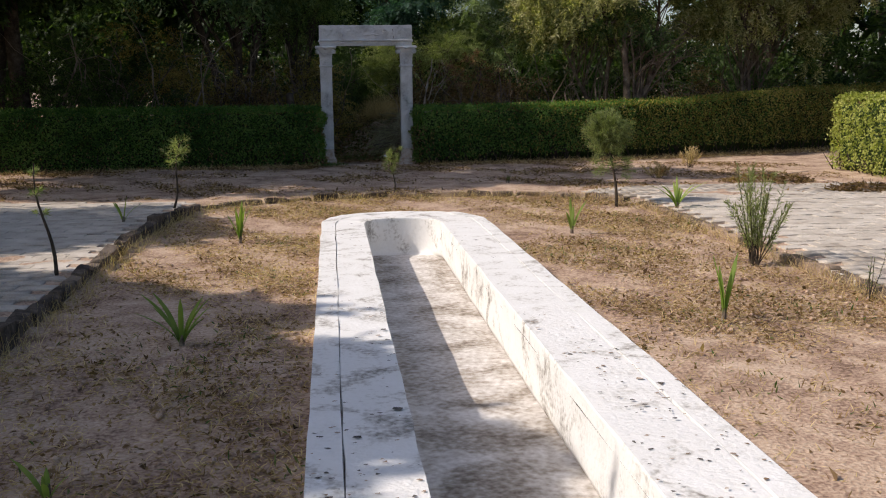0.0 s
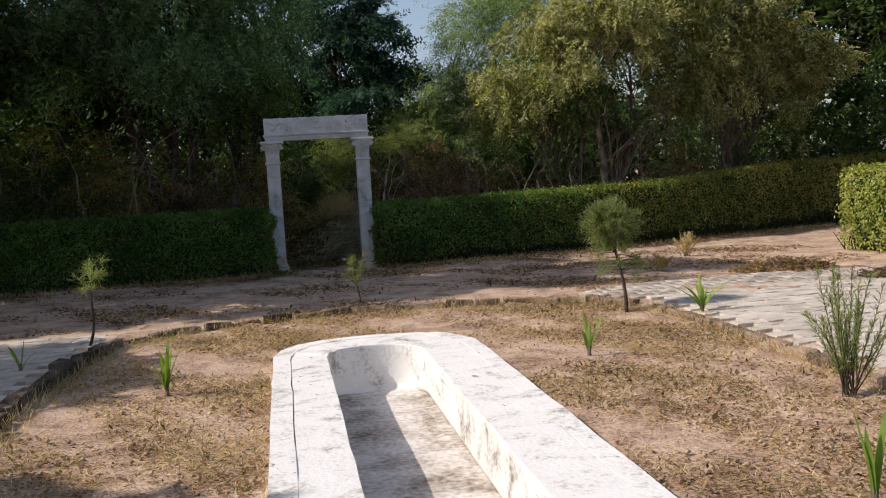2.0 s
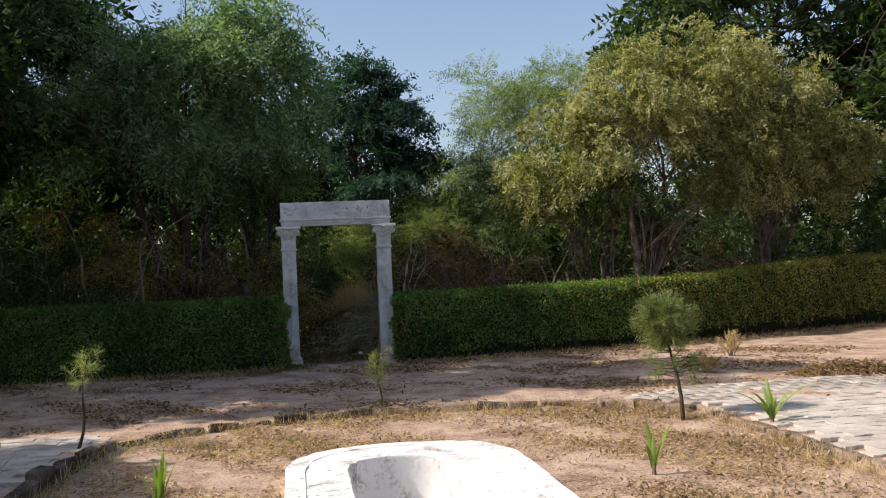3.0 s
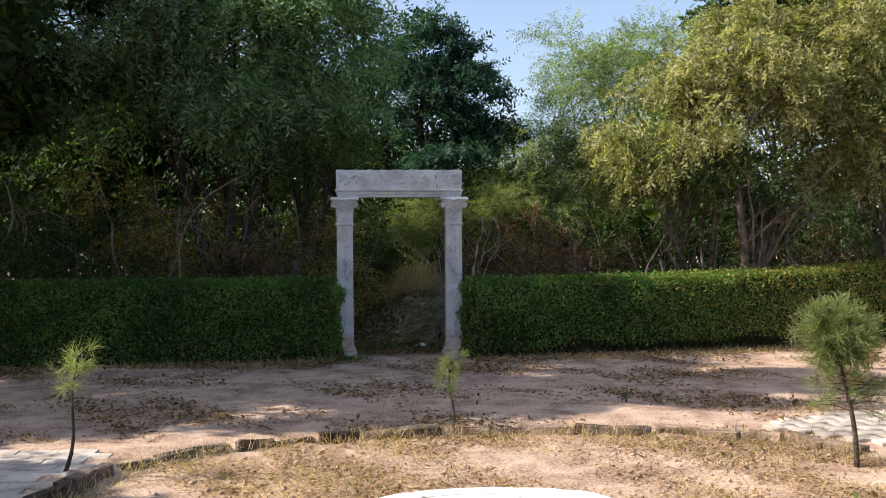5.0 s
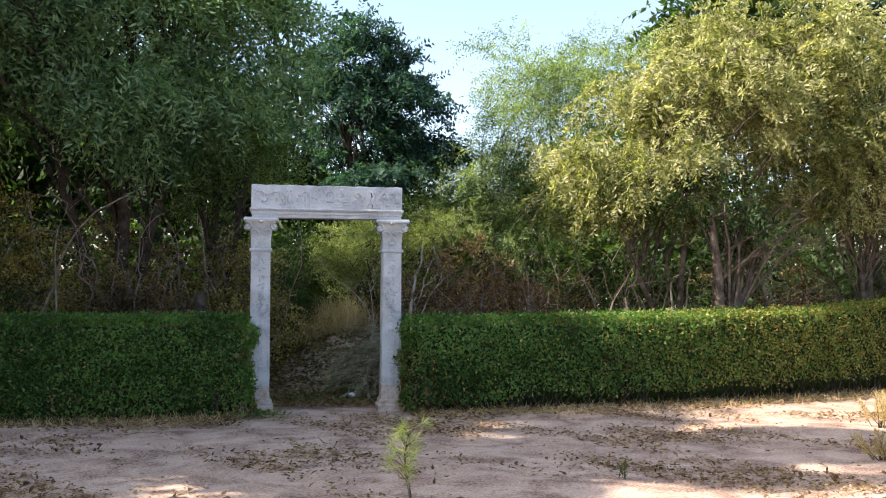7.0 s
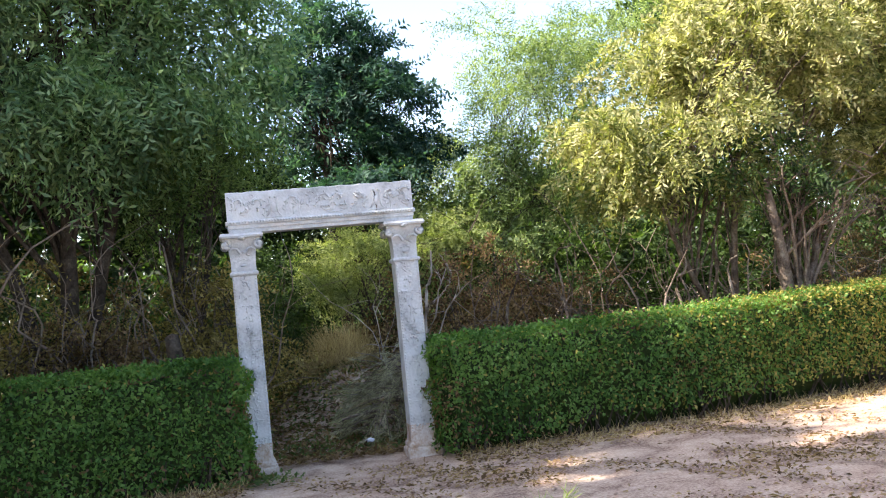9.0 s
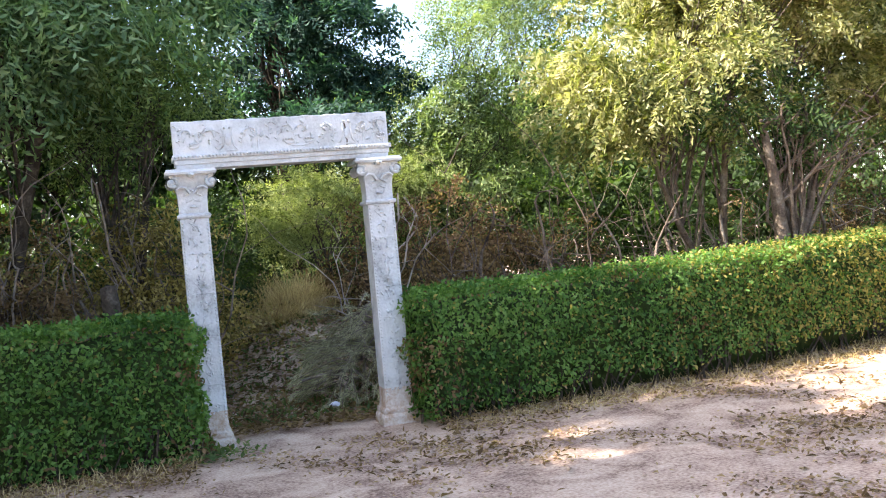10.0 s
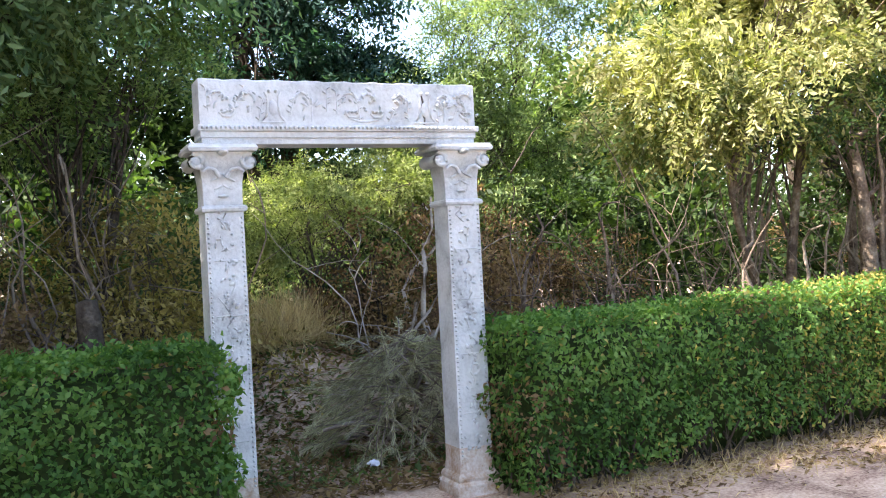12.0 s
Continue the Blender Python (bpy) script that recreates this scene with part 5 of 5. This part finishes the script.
scatter("leaf_crumbs", "crumbled brown leaf bits on the earth path", 19000, 172, on_path, 0.03, 0.018, M_LITTER, 0.4, "leaf litter")
scatter("dead_leaves", "a few dead leaves on the bed", 1500, 149, lambda r, n: in_bed(r, n, 0.5), 0.055, 0.026, M_LEAF_BROWN, 0.3, "dead leaves")


def leaf_heap(x, y, rx, ry, h, seed):
    rng = np.random.default_rng(seed)
    ob = thing("leaf_heap", (x, y, PATH_Z), "low heap of swept dead leaves and twigs", "leaf heap", "swept leaf heaps")
    n = 900
    a, r = rng.uniform(0, 6.28, n), np.sqrt(rng.uniform(0, 1, n))
    p = np.c_[np.cos(a) * r * rx, np.sin(a) * r * ry, h * (1 - r ** 2) * rng.uniform(0.3, 1.0, n) + 0.006]
    v, f = leaf_quads(p, unit(np.c_[rng.normal(0, 1, (n, 2)), rng.normal(0, 0.35, n)]), unit(np.c_[rng.normal(0, 0.6, (n, 2)), np.ones(n)]), 0.075 * rng.uniform(0.6, 1.4, n), 0.036 * rng.uniform(0.6, 1.4, n))
    child("leaves", raw_mesh("leaves", v, f, M_LEAF_BROWN), ob, kind="stuff")
    m = 24
    s = np.c_[rng.normal(0, rx * 0.4, m), rng.normal(0, ry * 0.4, m), np.full(m, h * 0.5)]
    e = s + np.c_[rng.normal(0, 0.2, (m, 2)), rng.normal(0.04, 0.05, m)]
    v, f = tubes(limb_paths(rng, s, e, 5, 0.2, 0.05), np.full((m, 5), 0.004), 4)
    child("twig_mass", raw_mesh("twig_mass", v, f, M_DEADWOOD, True), ob, kind="stuff")


leaf_heap(7.75, 13.15, 0.55, 0.35, 0.12, 171)
leaf_heap(6.9, 14.7, 0.75, 0.4, 0.14, 172)


def clods(count, seed):
    """Small crumbs and clods of dry soil lying on the bed and the path."""
    rng = np.random.default_rng(seed)
    p = np.concatenate([in_bed(rng, count * 4, -0.5)[:count], on_path(rng, count * 6)[:count // 2]])
    n = len(p)
    bed = in_poly(p[:, 0], p[:, 1], BED)
    size = 0.006 + 0.020 * rng.uniform(0, 1, n) ** 3
    octa = np.array([(1, 0, 0), (0, 1, 0), (-1, 0, 0), (0, -1, 0), (0, 0, 0.8), (0, 0, -0.6)], float)
    v = octa[None] * size[:, None, None] * rng.uniform(0.6, 1.4, (n, 6, 1))
    v = v + np.c_[p, np.where(bed, BED_Z, PATH_Z) + size * 0.3][:, None]
    tri = np.array([(0, 1, 4), (1, 2, 4), (2, 3, 4), (3, 0, 4), (1, 0, 5), (2, 1, 5), (3, 2, 5), (0, 3, 5)])
    f = (tri[None] + (np.arange(n) * 6)[:, None, None]).reshape(-1, 3)
    tagged(new("soil_clods", raw_mesh("soil_clods", v.reshape(-1, 3), f, M_SOIL)), "loose crumbs and clods of dry soil", "soil", kind="stuff")


clods(7000, 175)


def gate_weeds(rng, n):
    return np.c_[rng.normal(-0.75, 0.22, n), rng.normal(18.55, 0.16, n)]


scatter("weeds", "small green weeds among the debris beyond the gateway", 2600, 176, lambda r, n: np.c_[r.normal(0.25, 0.7, n), r.uniform(19.6, 22.8, n)], 0.07, 0.028, M_WEED, 0.8, "weeds")
scatter("weeds", "low green weeds at the gateway's foot", 420, 174, gate_weeds, 0.06, 0.03, M_WEED, 0.8, "weeds")


# ---- kerb stones and pavers, piece by piece ----
def stone_mesh(rng, lx, ly, lz, name):
    bm = bmesh.new()
    box(bm, -lx / 2, lx / 2, -ly / 2, ly / 2, -lz, 0, 0)
    bmesh.ops.bevel(bm, geom=list(bm.edges), offset=0.014, segments=1, affect="EDGES")
    for v in bm.verts:
        v.co += Vector(rng.normal(0, 0.007, 3))
    me = bpy.data.meshes.new(name)
    bm.to_mesh(me)
    bm.free()
    return me


def kerb(line, label, seed, step, tall, mat, top):
    rng = np.random.default_rng(seed)
    ob = thing("kerb", (*line[0], 0), label, "kerb", kind="structure")
    org = Vector((*line[0], 0))
    q, d = polyline(line, 0.02)
    meshes = [stone_mesh(rng, step * w - 0.012, 0.11 * rng.uniform(0.8, 1.15), 0.26, "stone") for w in (1.0, 0.97, 1.02, 0.88, 1.04, 0.94, 1.0)]
    for me in meshes:
        me.materials.append(mat)
    n = int(len(q) * 0.02 / step)
    for k in range(n):
        i = min(int((k + 0.5) * step / 0.02), len(q) - 1)
        s = child("stone", meshes[rng.integers(7)], ob)
        z = top + rng.normal(0, tall)
        s.matrix_basis = Matrix.Translation(Vector((*q[i], z)) - org) @ Matrix.Rotation(math.atan2(d[i, 1], d[i, 0]) + rng.normal(0, 0.06), 4, "Z") @ Matrix.Rotation(rng.normal(0, 0.07), 4, "X") @ Matrix.Rotation(rng.normal(0, 0.035), 4, "Y")


kerb(KERB_LEFT, "upright kerb stones along the bed, coloured dark for their shaded side", 151, 0.34, 0.016, M_KERB, 0.068)
kerb(KERB_FAR[:4], "broken dark kerb stones round the bed's end", 152, 0.36, 0.018, M_KERB, 0.012)
kerb(KERB_FAR[3:], "dusty brown kerb stones round the bed's end", 154, 0.36, 0.010, M_KERB_DUSTY, 0.010)
kerb(KERB_RIGHT, "dusty kerb stones half sunk in dry earth", 153, 0.36, 0.010, M_KERB_DUSTY, 0.006)


def paver_outline():
    """An interlocking paver: a block with stepped long sides."""
    a, b, c = 0.148, 0.088, 0.022
    return [(-a, -b), (-a * 0.45, -b), (-a * 0.25, -b + c), (a * 0.25, -b + c), (a * 0.45, -b), (a, -b), (a, b), (a * 0.45, b), (a * 0.25, b + c), (-a * 0.25, b + c), (-a * 0.45, b), (-a, b)]


def paver_mesh(mat):
    bm = bmesh.new()
    out = paver_outline()
    n = len(out)
    top = [bm.verts.new((x * 0.975, y * 0.965, 0.0)) for x, y in out]
    lip = [bm.verts.new((x * 0.99, y * 0.985, -0.006)) for x, y in out]
    low = [bm.verts.new((x * 0.99, y * 0.985, -0.05)) for x, y in out]
    bm.faces.new(top)
    for a, b in ((top, lip), (lip, low)):
        for k in range(n):
            bm.faces.new((a[k], b[k], b[(k + 1) % n], a[(k + 1) % n]))
    bmesh.ops.recalc_face_normals(bm, faces=bm.faces)
    me = bpy.data.meshes.new("paver")
    bm.to_mesh(me)
    bm.free()
    me.materials.append(mat)
    return me


def paving(poly, near, turn, seed, label):
    rng = np.random.default_rng(seed)
    ob = thing("paving", (0, 0, 0), label, "paving", kind="structure")
    me = paver_mesh(M_PAVER)
    base = np.zeros(len(me.vertices) * 3)
    me.vertices.foreach_get("co", base)
    base = base.reshape(-1, 3)
    xs = [p[0] for p in poly]
    ys = [p[1] for p in poly]
    cx, cy = sum(xs) / len(xs), sum(ys) / len(ys)
    c, s = math.cos(radians(turn)), math.sin(radians(turn))
    spots = []
    for r in range(-60, 60):
        for k in range(-40, 40):
            u, v = k * 0.30 + (0.15 if r % 2 else 0), r * 0.182
            x, y = cx + u * c - v * s, cy + u * s + v * c
            spots.append((x, y))
    sp = np.array(spots)
    sp = sp[in_poly(sp[:, 0], sp[:, 1], list(poly))]
    order = np.argsort(np.hypot(sp[:, 0] - near[0], sp[:, 1] - near[1]))
    rest_v, rest_f = [], []
    top_faces = [tuple(p.vertices) for p in me.polygons if len(p.vertices) == 4]
    quads_cap = [(k, k + 1, 10 - k, 11 - k) for k in range(5)]
    faces = np.array(top_faces + quads_cap)
    count = 0
    for rank, j in enumerate(order):
        x, y = sp[j]
        sunk = 0.010 * min(max((5.0 - x) / 1.2, 0), 1) if x > 0 else 0
        m = Matrix.Translation((x, y, 0.007 - sunk + rng.normal(0, 0.003))) @ Matrix.Rotation(radians(turn) + rng.normal(0, 0.012), 4, "Z") @ Matrix.Rotation(rng.normal(0, 0.008), 4, "X") @ Matrix.Rotation(rng.normal(0, 0.007), 4, "Y")
        if rank < 290:
            child("paver", me, ob).matrix_basis = m
        else:
            mm = np.array(m)
            rest_v.append(base @ mm[:3, :3].T + mm[:3, 3])
            rest_f.append(faces + count * len(base))
            count += 1
    if count:
        child("pavers_beyond", raw_mesh("pavers_beyond", np.concatenate(rest_v), np.concatenate(rest_f), M_PAVER), ob, kind="stuff")


paving([(4.62, 11.4), (4.5, 12.3), (4.05, 12.95), (3.7, 13.3), (3.9, 13.6), (4.6, 13.95), (5.6, 14.1), (8.55, 14.1), (8.75, 3.5), (5.38, 3.5), (5.32, 4.0), (5.05, 7.2), (4.85, 9.5)], (5.9, 10.5), 6.6, 161, "pale interlocking concrete pavers, dusty and uneven")
paving([(-1.65, 11.9), (-1.3, 12.2), (-5.2, 12.3), (-4.6, 2.0), (-0.78, 2.0), (-1.18, 5.2), (-1.36, 6.6), (-1.62, 8.7), (-1.72, 10.6)], (-2.4, 10.0), 6.6, 162, "pale concrete pavers in blue tree shade")
